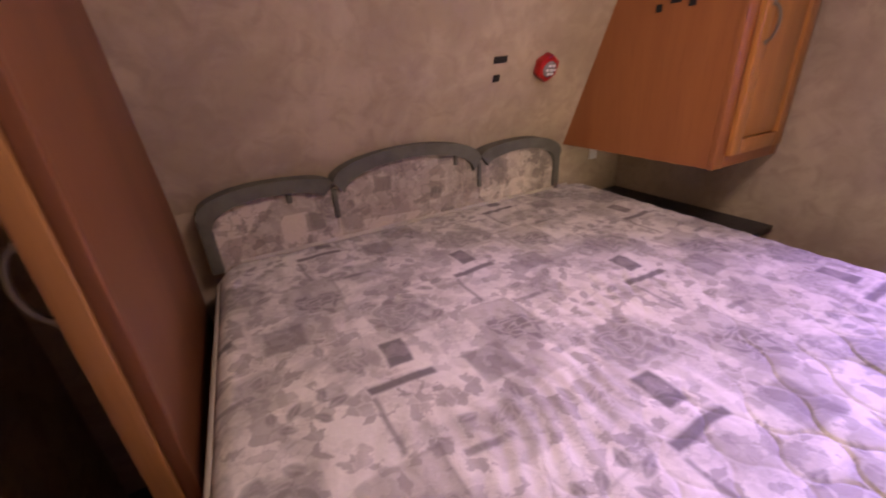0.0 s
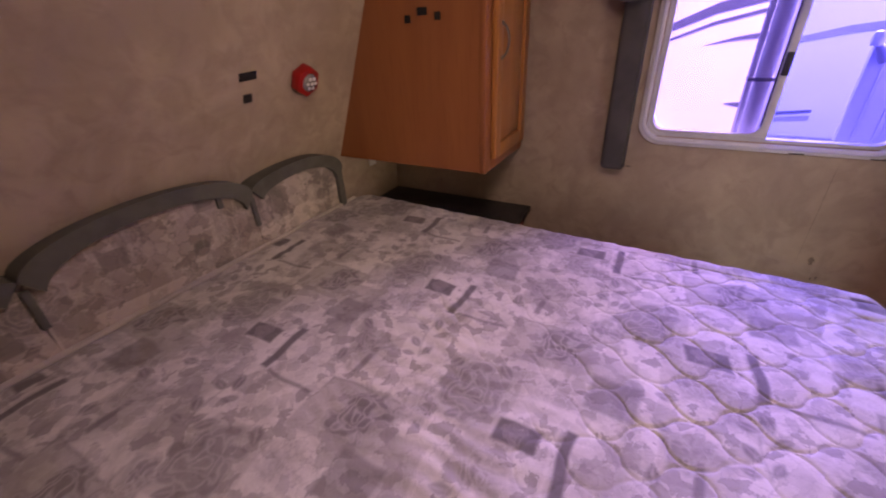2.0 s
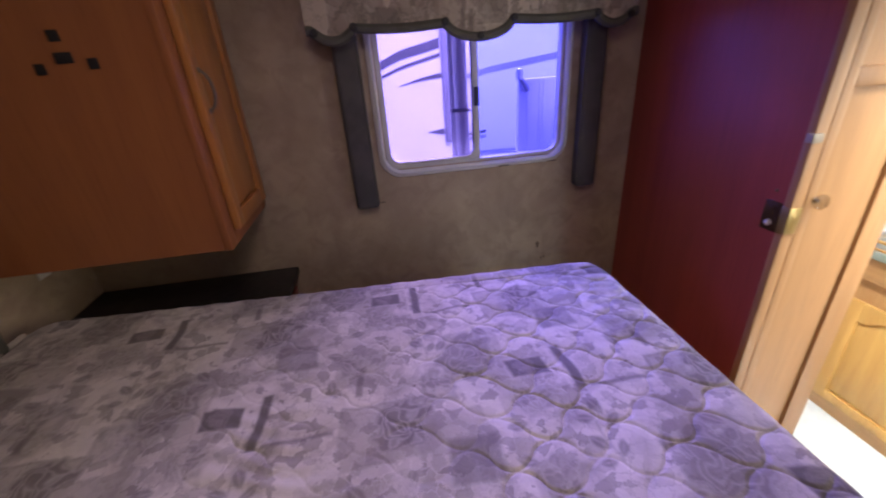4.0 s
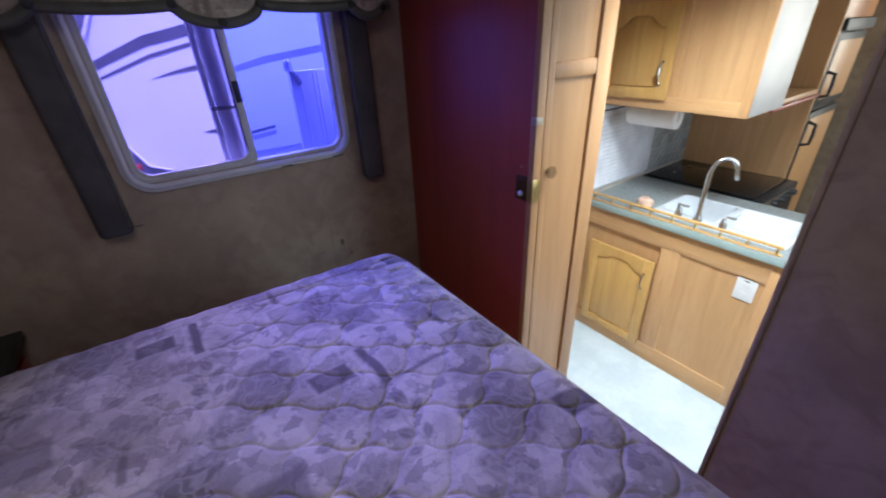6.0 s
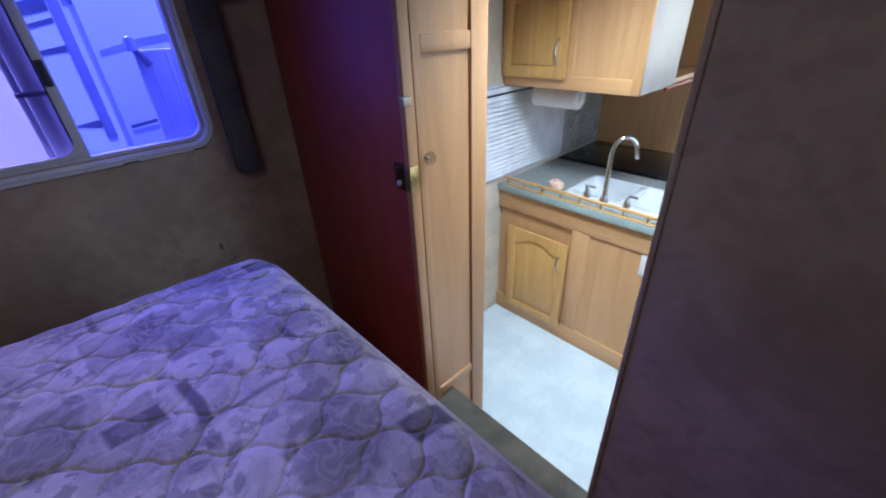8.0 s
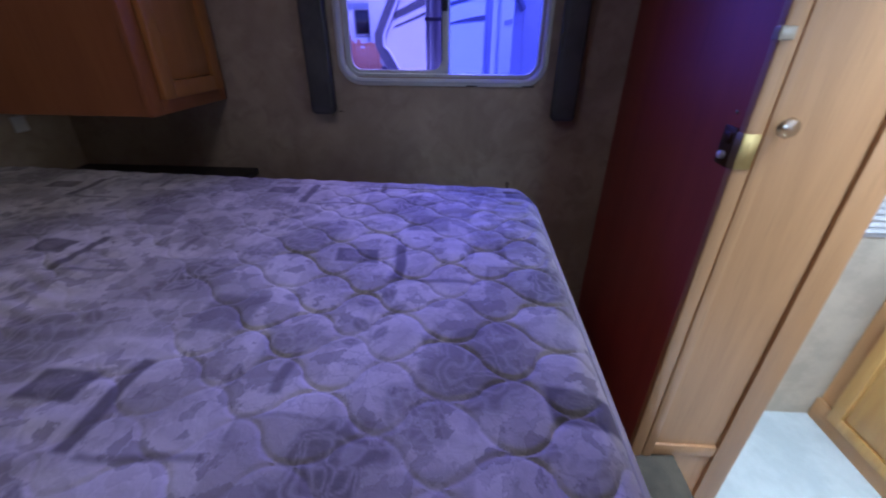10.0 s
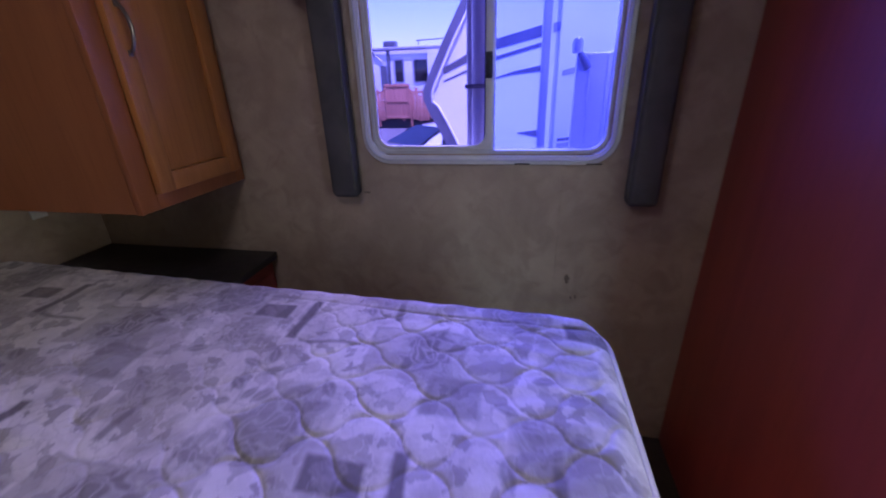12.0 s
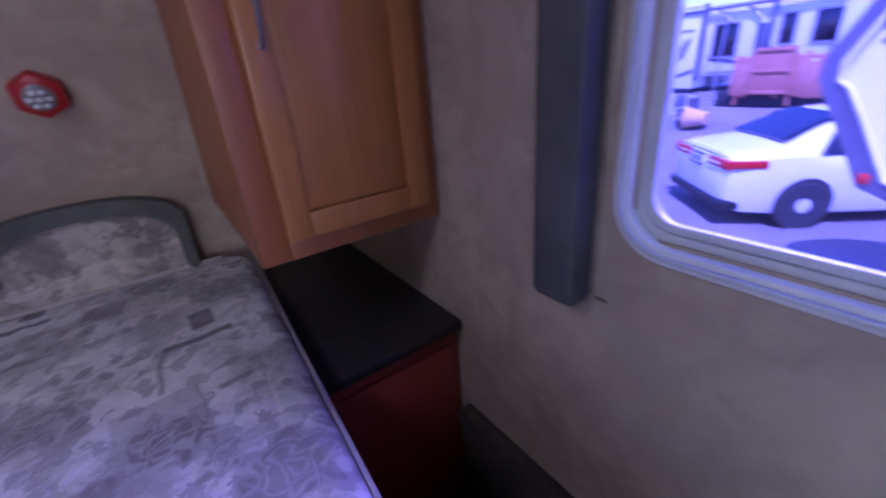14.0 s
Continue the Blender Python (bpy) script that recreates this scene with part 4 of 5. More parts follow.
# dark square pads stuck on the cabinet side and on the wall
PAD = surface("black_hook_tape", (0.014, 0.012, 0.011), rough=0.9, fine=500)
for y, z, a, b in ((0.944, 1.534, 0.019, 0.012), (1.003, 1.513, 0.011, 0.012), (0.886, 1.518, 0.011, 0.012), (0.947, 1.581, 0.012, 0.012)):
    single("tape_pad", box(CX0 - 0.004, CX0, y - a, y + a, z - b, z + b, 0.001), PAD, "small black hook tape pad stuck on the cabinet side", "tape pad", "tape pads")
LEAN = math.degrees(math.atan(0.405))
for x, z, a, b in ((0.970, 1.382, 0.030, 0.012), (0.969, 1.320, 0.015, 0.013)):
    bm = moved(box(-a, a, -0.004, -0.0002, -b, b, 0.001), pose(x, wall_y(z), z, LEAN, -3, 0))
    single("tape_pad", bm, PAD, "black hook tape strip stuck on the wallpaper", "tape pad", "tape pads")

# nightstand
nst = thing("nightstand", (1.69, 1.05, 0.0), "low built-in nightstand with a dark top and red-brown front", "nightstand")
part("top", box(1.470, 1.882, 0.646, 1.413, 0.688, 0.716, 0.004), DARKTOP, nst, "dark laminate top")
part("front", box(1.478, 1.880, 0.676, 0.692, 0.10, 0.687, 0.002), SIDERED, nst, "red-brown front")
part("door", box(1.510, 1.850, 0.664, 0.6755, 0.16, 0.640, 0.004), SIDERED, nst)
part("side", box(1.478, 1.490, 0.693, 1.413, 0.10, 0.687), SIDERED, nst)
part("plinth", box(1.492, 1.880, 0.700, 1.413, 0.0, 0.099), SIDERED, nst)
out1 = thing("wall_outlet", (1.68, YN, 0.895), "small pale wall outlet plate under the cabinet", "outlet")
part("plate", box(1.655, 1.705, YN - 0.021, YN - 0.0152, 0.895, 0.950, 0.002), WHITEPLASTIC, out1)
part("socket", box(1.668, 1.692, YN - 0.023, YN - 0.021, 0.910, 0.935, 0.001), WHITEPLASTIC, out1)

# red push light on the wall
PM = pose(1.184, wall_y(1.354), 1.354, LEAN, 0, 0)
pk = thing("push_light", (1.184, wall_y(1.354), 1.354), "red hexagonal push light with a clear lens, stuck on the wall", "lamp")
hexa = [(0.053 * math.cos(radians(60 * i + 90)), 0.053 * math.sin(radians(60 * i + 90))) for i in range(6)]
part("housing", moved(prism(hexa, "y", -0.038, -0.0005, 0.007), PM), REDPLASTIC, pk, "red plastic housing")
lens = part("lens", moved(lathe([(0.030, 0.0), (0.029, -0.006), (0.023, -0.011), (0.010, -0.013), (0.0, -0.0135)], (0, -0.037, 0), "y"), PM), LENS, pk, "clear domed lens")
for i in range(7):
    r = 0 if i == 6 else 0.017
    c = (r * math.cos(i * 1.0472), -0.0505 + (0.0025 if i < 6 else 0), r * math.sin(i * 1.0472))
    part("diode", moved(lathe([(0.0062, 0.004), (0.0060, -0.001), (0.004, -0.0040), (0.0, -0.0048)], c, "y", 10), PM), WHITEPLASTIC, lens)

# ---- wardrobe and nightstand on the other side ----
WX, WY = -0.165, 0.585
war = thing("closet_door", (-0.19, 0.98, 0.0), "tall red-brown closet door standing open beside the bed", "door")
part("side_panel", prism([(WY + 0.02, 0.002), (wall_y(0) - 0.001, 0.002), (wall_y(0.99) - 0.001, 0.99), (wall_y(1.95) - 0.001, 1.95), (WY + 0.02, 1.95)], "x", WX - 0.040, WX), DOORBROWN, war, "red-brown laminate face")
part("edge_strip", box(WX - 0.020, WX + 0.004, WY - 0.002, WY + 0.020, 0.002, 1.95, 0.003), DOORBROWN, war, "pale red edge strip")
part("oak_edge", box(WX - 0.056, WX - 0.0205, WY - 0.006, WY + 0.024, 0.002, 1.95, 0.004), DOOROAK, war, "honey oak edge")
part("handle", moved(bow_handle(0.105), pose(WX - 0.0565, WY + 0.008, 1.155, 0, 0, -90)), PEWTER, war, "pewter bow handle")

# ---- closet at the foot of the bed, by the kitchen doorway ----
RY, RX, RB = -0.825, 1.13, -1.165
clo = thing("closet", (1.48, -1.05, KZ), "full-height closet with dark red side and light oak door, shut", "closet")
part("side_panel", box(RX + 0.020, XE - 0.002, RY - 0.014, RY, 0.001, TOP - 0.002), SIDERED, clo, "dark red laminate side facing the bed")
part("back_panel", box(RX + 0.02, XE - 0.002, RB, RB + 0.014, KZ, TOP - 0.002), CLOSETOAK, clo)
part("edge_strip", box(RX - 0.004, RX + 0.020, RY - 0.034, RY + 0.003, 0.001, TOP - 0.002, 0.004), CLOSETOAK, clo, "light wood corner strip")
dz0, dz1 = 0.06, TOP - 0.004
part("stile", box(RX - 0.002, RX + 0.018, RY - 0.068, RY - 0.038, 0.001, dz1, 0.003), CLOSETOAK, clo)
part("stile", box(RX - 0.004, RX + 0.018, RB, RB + 0.075, KZ, dz1, 0.003), CLOSETOAK, clo)
for z0, z1 in ((1.345, 1.392), (0.015, 0.06), (1.90, dz1)):
    part("rail", box(RX - 0.002, RX + 0.017, RB + 0.0755, RY - 0.0685, z0, z1, 0.003), CLOSETOAK, clo)
dp = part("panel", box(RX + 0.008, RX + 0.014, RB + 0.07, RY - 0.06, KZ, dz1), CLOSETOAK, clo, "recessed light oak panel")
kn = part("knob", join(lathe([(0.010, 0.0), (0.009, -0.005), (0.019, -0.011), (0.022, -0.018), (0.018, -0.026), (0.0, -0.028)], (RX - 0.003, -0.890, 1.066), "x", 8)), CRYSTAL, clo, "clear faceted knob")
part("knob_screw", lathe([(0.005, 0.0), (0.005, -0.010), (0.0, -0.011)], (RX - 0.003, -0.890, 1.066), "x", 12), CHROME, clo)
part("latch_plate", join(box(RX - 0.008, RX - 0.004, RY - 0.030, RY + 0.004, 0.975, 1.050, 0.001), box(RX - 0.0075, RX + 0.018, RY + 0.0032, RY + 0.0062, 0.975, 1.050, 0.001),
     box(RX - 0.0092, RX - 0.0080, RY - 0.017, RY - 0.009, 0.993, 1.032, 0.0004)), BRASS, clo, "bright brass latch plate")
part("escutcheon", join(box(RX + 0.022, RX + 0.070, RY, RY + 0.0035, 0.972, 1.056, 0.0012), box(RX + 0.034, RX + 0.058, RY + 0.003, RY + 0.007, 1.020, 1.044, 0.002)), OLDBRASS, clo, "tarnished dark lock plate")
part("lock_button", lathe([(0.009, 0.0), (0.009, 0.008), (0.006, 0.011), (0.0, 0.012)], (RX + 0.045, RY + 0.003, 0.994), "y", 14), WHITEPLASTIC, clo, "pale lock button")
part("screw", lathe([(0.005, 0.0), (0.004, 0.002), (0.0, 0.0025)], (RX + 0.050, RY, 1.085), "y", 12), CHROME, clo)
part("clip", box(RX - 0.010, RX + 0.012, RY - 0.020, RY + 0.010, 1.222, 1.246, 0.003), ACRYLIC, clo, "clear plastic door clip")


# ---- kitchen ----
single("wall_kitchen_east", join(box(KX, XE - 0.002, KS, RB - 0.002, KZ, 0.59), box(KX, XE - 0.002, KS, RB - 0.002, 1.09, TOP), box(KX, XE - 0.002, KS, -2.60, 0.59, 1.09), box(KX, XE - 0.002, -1.46, RB - 0.002, 0.59, 1.09)), GROUT, "pale kitchen wall behind the counter", "wall", kind="structure", smooth=False)
splash = bpy.data.objects["wall_kitchen_east"]
tile_mesh = None
for i in range(7):
    for j in range(6):
        if tile_mesh is None:
            bm = box(-0.006, 0.0, -0.037, 0.037, -0.037, 0.037, 0.002)
            ob = mesh_object("tile", bm, TILE, False)
            tile_mesh = ob.data
        else:
            ob = new("tile", tile_mesh)
        ob.location = (KX, -2.64 - 0.078 * i, 0.60 + 0.078 * j)
        ob.parent = splash

kw = thing("window_2", (KX, -2.36, 0.63), "small kitchen window behind lowered white slat blinds", "window", kind="structure")
part("window_frame", ring(rounded(-2.62, -1.44, 0.57, 1.11, 0.03, 4), rounded(-2.59, -1.47, 0.60, 1.08, 0.02, 4), "x", KX - 0.010, KX + 0.04, 0.002), ALU, kw)
part("pane", box(KX + 0.10, KX + 0.104, -2.595, -1.465, 0.595, 1.085), PANE_L, kw, "", False)
bl = thing("window_blind", (KX, -2.36, 0.64), "white horizontal slat blind, lowered over the kitchen window", "blind")
part("headrail", box(KX - 0.030, KX - 0.004, -2.61, -1.445, 1.065, 1.095, 0.003), BLIND, bl)
for i in range(18):
    z = 0.605 + i * 0.0255
    part("slat", moved(box(-0.0012, 0.0012, -0.575, 0.575, -0.0135, 0.0135, 0.0005), pose(KX - 0.017, -2.028, z, 0, 28, 0)), BLIND, bl)

# base cabinet of the counter
CT = 0.545
ped = thing("base_cabinet", (1.08, KY - 0.3, KZ), "light oak sink base cabinet with an arched golden door, shut", "cabinet")
x0, x1, ztop = 0.598, KX - 0.003, CT - 0.036
part("end_panel", box(x0, x0 + 0.016, -2.55, KY - 0.021, KZ, ztop), LIGHTOAK, ped)
part("carcass", box(x0 + 0.02, x1, -2.55, KY - 0.045, KZ, ztop - 0.22), LIGHTOAK, ped)
part("stile", box(x0, 0.683, KY - 0.02, KY, KZ, ztop, 0.002), LIGHTOAK, ped)
part("stile", box(1.074, 1.172, KY - 0.0198, KY - 0.0002, KZ + 0.113, 0.392, 0.002), LIGHTOAK, ped)
part("rail", box(0.683, x1, KY - 0.0199, KY - 0.0004, 0.392, ztop, 0.002), LIGHTOAKX, ped)
part("rail", box(0.683, x1, KY - 0.0199, KY - 0.0004, KZ, KZ + 0.113, 0.002), LIGHTOAKX, ped)
part("panel", box(0.67, 1.09, KY - 0.016, KY - 0.010, KZ + 0.11, 0.46), LIGHTOAK, ped, "recessed plain oak panel")
part("panel", box(1.09, x1, KY - 0.040, KY - 0.021, KZ, 0.5), LIGHTOAK, ped)
M180 = Matrix.Rotation(math.pi, 4, "Z")
kd = hung_door(panel_door(0.410, 0.597, True, 0.055, 0.02), Matrix.Translation((1.594, KY, -0.307)) @ M180, GOLDOAK, ped, "golden oak door with an arched panel")
part("handle", moved(bow_handle(0.10), Matrix.Translation((1.224, KY + 0.020, 0.152)) @ M180), CHROME, kd, "nickel bow handle")
for z in (-0.20, -0.02):
    part("hinge", box(x0 - 0.006, x0, -2.05, -2.02, z, z + 0.06, 0.002), CHROME, ped)
wo = thing("wall_outlet", (0.753, KY, 0.27), "white outlet plate on the oak cabinet panel", "outlet")
part("plate", box(0.710, 0.796, KY - 0.010, KY - 0.004, 0.268, 0.386, 0.003), WHITEPLASTIC, wo)
for z in (0.302, 0.352):
    part("socket", box(0.737, 0.769, KY - 0.004, KY - 0.002, z - 0.014, z + 0.014, 0.001), WHITEPLASTIC, wo)
part("slot", box(0.742, 0.764, KY - 0.0045, KY - 0.0015, 0.373, 0.378, 0.0005), BLACK, wo)

# countertop with the sink let in
ctop = thing("countertop", (1.08, -2.2, CT - 0.035), "grey speckled laminate countertop with a green edge", "countertop")
SX0, SX1, SY0, SY1 = 0.690, 1.296, -2.408, -2.098
part("slab", ring([(0.586, -2.58), (x1, -2.58), (x1, KY + 0.016), (0.586, KY + 0.016)], [(SX0 - 0.003, SY0 - 0.003), (SX1 + 0.003, SY0 - 0.003), (SX1 + 0.003, SY1 + 0.003), (SX0 - 0.003, SY1 + 0.003)], "z", CT - 0.035, CT), COUNTER, ctop, "", False)
part("edge_band", join(box(0.584, x1, KY + 0.0162, KY + 0.020, CT - 0.036, CT - 0.001, 0.001), box(0.580, 0.5858, -2.6, KY + 0.020, CT - 0.036, CT - 0.001, 0.001)), COUNTEREDGE, ctop, "pale green edge band")
snk = thing("kitchen_sink", (0.875, -2.32, CT), "white double-bowl kitchen sink set in the counter", "sink")


def bowl(a0, a1, b0, b1, deep):
    top, low = rounded(a0, a1, b0, b1, 0.05, 6), rounded(a0 + 0.025, a1 - 0.025, b0 + 0.025, b1 - 0.025, 0.05, 6)
    bm = bmesh.new()
    rows = [[bm.verts.new((x, y, z)) for x, y in pts] for pts, z in ((top, CT + 0.006), (low, CT - deep + 0.02), (rounded(a0 + 0.05, a1 - 0.05, b0 + 0.05, b1 - 0.05, 0.04, 6), CT - deep))]
    for a, b in zip(rows, rows[1:]):
        for k in range(len(a)):
            bm.faces.new((a[k], b[k], b[(k + 1) % len(a)], a[(k + 1) % len(a)]))
    bm.faces.new(rows[-1])
    return bm


mid = (SX0 + SX1) / 2
part("rim", join(ring(rounded(SX0 - 0.012, SX1 + 0.012, SY0 - 0.012, SY1 + 0.078, 0.04, 6), rounded(SX0 + 0.006, SX1 - 0.006, SY0 + 0.006, SY1 - 0.006, 0.04, 6), "z", CT + 0.0005, CT + 0.011, 0.003), box(mid - 0.016, mid + 0.016, SY0 + 0.006, SY1 - 0.006, CT - 0.03, CT + 0.0095, 0.004)), PORCELAIN, snk)
part("bowl", bowl(SX0 + 0.004, mid - 0.012, SY0 + 0.004, SY1 - 0.004, 0.15), PORCELAIN, snk)
part("bowl", bowl(mid + 0.012, SX1 - 0.004, SY0 + 0.004, SY1 - 0.004, 0.15), PORCELAIN, snk)
fau = thing("kitchen_faucet", (1.075, -2.060, CT + 0.01), "tall nickel gooseneck kitchen faucet with two levers", "faucet")
neck = [(1.075, -2.060, CT + 0.01), (1.075, -2.060, CT + 0.26)] + [(1.075 - 0.045 + 0.045 * math.cos(a), -2.060 - 0.04 * (1 - math.cos(a)) / 2 * 2, CT + 0.26 + 0.085 * math.sin(a)) for a in np.linspace(0.2, math.pi * 0.98, 12)] + [(0.985, -2.157, CT + 0.24)]
part("spout", tube(neck, 0.011, 12, [0.013] * 2 + [0.0105] * (len(neck) - 3) + [0.0125]), CHROME, fau, "brushed gooseneck spout")
part("foot", lathe([(0.024, 0.0), (0.022, 0.012), (0.014, 0.03), (0.0, 0.031)], (1.075, -2.060, CT + 0.011)), CHROME, fau)
for x, s in ((1.175, 1), (0.955, -1)):
    part("lever", join(lathe([(0.020, 0.0), (0.017, 0.02), (0.011, 0.045), (0.0, 0.055)], (x, -2.062, CT + 0.011)), tube([(x, -2.062, CT + 0.055), (x + 0.01 * s, -2.060, CT + 0.072), (x - 0.05, -2.048, CT + 0.078)], 0.0065, 8)), CHROME, fau)
rail = thing("counter_rail", (1.08, KY, CT), "low turned wooden gallery rail along the counter's edge", "rail")
part("top_rail", box(0.67, 1.66, KY - 0.014, KY + 0.004, CT + 0.036, CT + 0.048, 0.003), GOLDOAK, rail)
part("bottom_rail", box(0.67, 1.66, KY - 0.014, KY + 0.004, CT + 0.0005, CT + 0.008, 0.002), GOLDOAK, rail)
for i in range(9):
    x = 0.69 + i * 0.117
    part("spindle", lathe([(0.006, 0.008), (0.0045, 0.013), (0.008, 0.021), (0.0045, 0.029), (0.006, 0.036)], (x, KY - 0.005, CT), "z", 10), BRASS, rail, "brass spindle")
# sponge by the sink
bm = bmesh.new()
bmesh.ops.create_icosphere(bm, subdivisions=3, radius=0.043)
for v in bm.verts:
    v.co *= 1 + 0.28 * noise.noise(v.co * 45) + 0.12 * noise.noise(v.co * 110)
    v.co.z = v.co.z * 0.8 + 0.030
single("sea_sponge", moved(bm, Matrix.Translation((1.365, -2.06, CT + 0.001))), SHELL, "pinkish natural sponge lying beside the sink", "sponge")

# stove
stv = thing("stove", (1.26, -2.98, KZ), "black built-in gas stove with its glass lid shut", "stove")
part("body", box(0.955, x1, -3.14, -2.585, KZ, CT - 0.002), BLACK, stv)
part("lid", box(1.01, x1 - 0.02, -3.12, -2.60, CT + 0.004, CT + 0.014, 0.004), BLACKGLASS, stv, "black glass lid")
part("trim", box(0.955, 1.007, -3.135, -2.59, CT - 0.0015, CT + 0.008, 0.003), BLACK, stv)
for i in range(5):
    part("control_knob", lathe([(0.022, 0.0), (0.020, -0.012), (0.017, -0.026), (0.0, -0.028)], (0.954, -2.67 - 0.10 * i, CT - 0.045), "x", 16), BLACK, stv, "black control knob")
part("fascia", box(0.951, 0.9548, -3.13, -2.59, CT - 0.09, CT - 0.004, 0.001), CHROME, stv)
for y in (-2.76, -2.98):
    part("lid_catch", lathe([(0.012, 0.0), (0.010, 0.004), (0.0, 0.005)], (1.55, y, CT + 0.014), "z", 14), CHROME, stv)
single("wall_fridge_side", box(1.035, KX - 0.002, -3.185, -3.152, KZ, TOP - 0.002), LIGHTOAK, "light oak panel beside the refrigerator", "panel", kind="structure", smooth=False)

# refrigerator, facing the aisle
fr = thing("refrigerator", (1.25, -3.470, KZ), "two-door refrigerator with wood panels in black frames, shut", "refrigerator")
part("body", box(1.060, KX - 0.01, -3.770, -3.192, KZ, 1.40), BLACK, fr)
for z0, z1 in ((-0.30, 0.955), (0.985, 1.39)):
    d = part("door", box(1.035, 1.057, -3.755, -3.200, z0, z1, 0.004), BLACK, fr, "black framed door")
    part("insert", box(1.0315, 1.0348, -3.720, -3.235, z0 + 0.04, z1 - 0.04, 0.001), LIGHTOAK, d, "wood veneer insert")
    hz = (z0 + 0.06) if z0 > 0.5 else (z1 - 0.20)
    part("handle", tube([(1.035, -3.235, hz), (0.997, -3.235, hz + 0.01), (0.993, -3.235, hz + 0.07), (0.997, -3.235, hz + 0.13), (1.035, -3.235, hz + 0.14)], 0.010, 8), BLACK, d, "black pull handle")
part("header", box(1.015, 1.0595, -3.770, -3.195, 1.402, 1.46, 0.003), BLACK, fr)
single("cupboard_over_refrigerator", box(1.040, KX - 0.002, -3.770, -3.190, 1.465, TOP - 0.003, 0.003), OAK, "oak cupboard above the refrigerator", "cabinet")

# upper cabinet over the counter
UX0, UZ, UY = 0.961, 1.103, -1.955
up = thing("upper_cabinet", (1.27, -2.2, UZ), "hanging light oak kitchen cabinet, arched golden door, pale side", "cabinet")
part("side_panel", box(UX0, UX0 + 0.014, -2.36, UY - 0.021, UZ, TOP - 0.003), PALELAM, up, "pale grey laminate side")
part("bottom", box(UX0 + 0.0145, KX - 0.003, -2.36, UY - 0.021, UZ + 0.004, UZ + 0.018), LIGHTOAK, up)
part("stile", box(UX0 - 0.001, 0.998, UY - 0.02, UY, UZ, TOP - 0.003, 0.002), LIGHTOAK, up)
part("stile", box(1.281, 1.327, UY - 0.0198, UY - 0.0002, UZ + 0.062, TOP - 0.003, 0.002), LIGHTOAK, up)
part("rail", box(0.998, KX - 0.003, UY - 0.0199, UY - 0.0004, UZ, UZ + 0.062, 0.002), LIGHTOAKX, up)
part("panel", box(0.985, KX - 0.003, UY - 0.016, UY - 0.010, UZ + 0.05, TOP - 0.003), LIGHTOAK, up, "recessed plain oak panel")
ud = hung_door(panel_door(0.365, 0.42, True, 0.055, 0.02), Matrix.Translation((1.682, UY, 1.150)) @ M180, GOLDOAK, up, "golden oak door with an arched panel")
part("handle", moved(bow_handle(0.10), Matrix.Translation((1.356, UY + 0.020, 1.27)) @ M180), CHROME, ud, "nickel bow handle")
hood = thing("range_hood", (1.25, -2.98, 1.10), "slim dark range hood under the cabinets", "range hood")
part("shell", box(1.03, KX - 0.003, -3.14, -2.42, 1.06, 1.103, 0.006), LIGHTOAK, hood)
part("lip", box(1.010, 1.0295, -3.135, -2.425, 1.06, 1.078, 0.003), SIDERED, hood)
tow = thing("paper_towel", (1.44, -2.11, 1.04), "white paper towel roll under the upper cabinet", "paper towel")
part("roll", lathe([(0.015, -0.13), (0.052, -0.13), (0.054, -0.126), (0.054, 0.126), (0.052, 0.13), (0.015, 0.13)], (1.44, -2.11, 1.040), "x", 28), PAPERWHITE, tow)
for x in (1.303, 1.574):
    part("bracket", box(x - 0.003, x + 0.003, -2.125, -2.095, 1.025, UZ + 0.003), WHITEPLASTIC, tow)

# ---- outside ----
POLE = surface("white_powder_coat", (0.80, 0.80, 0.82), (0.72, 0.72, 0.75), 0.4, scale=4, relief=0.03)
def ground_height(x, y):
    s = min(max((x - 10.2) / 5.0, 0.0), 1.0)
    return -1.0 + 0.95 * s * s * (3 - 2 * s)


gx = [-600, -100, -20, -5, 0, 3, 5, 7, 8, 9, 9.6, 10.2, 10.8, 11.4, 12, 12.8, 13.6, 14.4, 15.2, 17, 20, 30, 60, 150, 600]
gy = [-600, -100, -30, -12, -6, -3, 0, 1.5, 3, 5, 8, 14, 30, 100, 600]
bm = bmesh.new()
rows = [[bm.verts.new((x, y, ground_height(x, y) - (0.0 if 4 < x < 60 else 0.02))) for y in gy] for x in gx]
for a, b in zip(rows, rows[1:]):
    for k in range(len(gy) - 1):
        bm.faces.new((a[k], b[k], b[k + 1], a[k + 1]))
single("ground", bm, ASPHALT, "pale dusty gravel and asphalt of the trailer park", "ground", kind="structure")

# awning arm on our own wall, just outside the window
arm = thing("white_pole", (2.0, -0.10, 0.4), "white upright pole fixed outside the window", "pole")
part("bar", lathe([(0.0265, 0.45), (0.0265, 2.3), (0.0, 2.3)], (2.0, -0.1195, 0.0), "z", 20), POLE, arm)
part("edge_bead", box(2.000, 2.020, -0.0915, -0.086, 0.45, 2.3, 0.002), GEL, arm, "bright white edge")
part("rod", tube([(2.015, -0.083, 0.5), (2.015, -0.083, 2.3)], 0.009, 8), POLE, arm)
part("clamp", box(1.968, 2.032, -0.153, -0.073, 1.272, 1.285, 0.003), GELGREY, arm, "grey clamp")

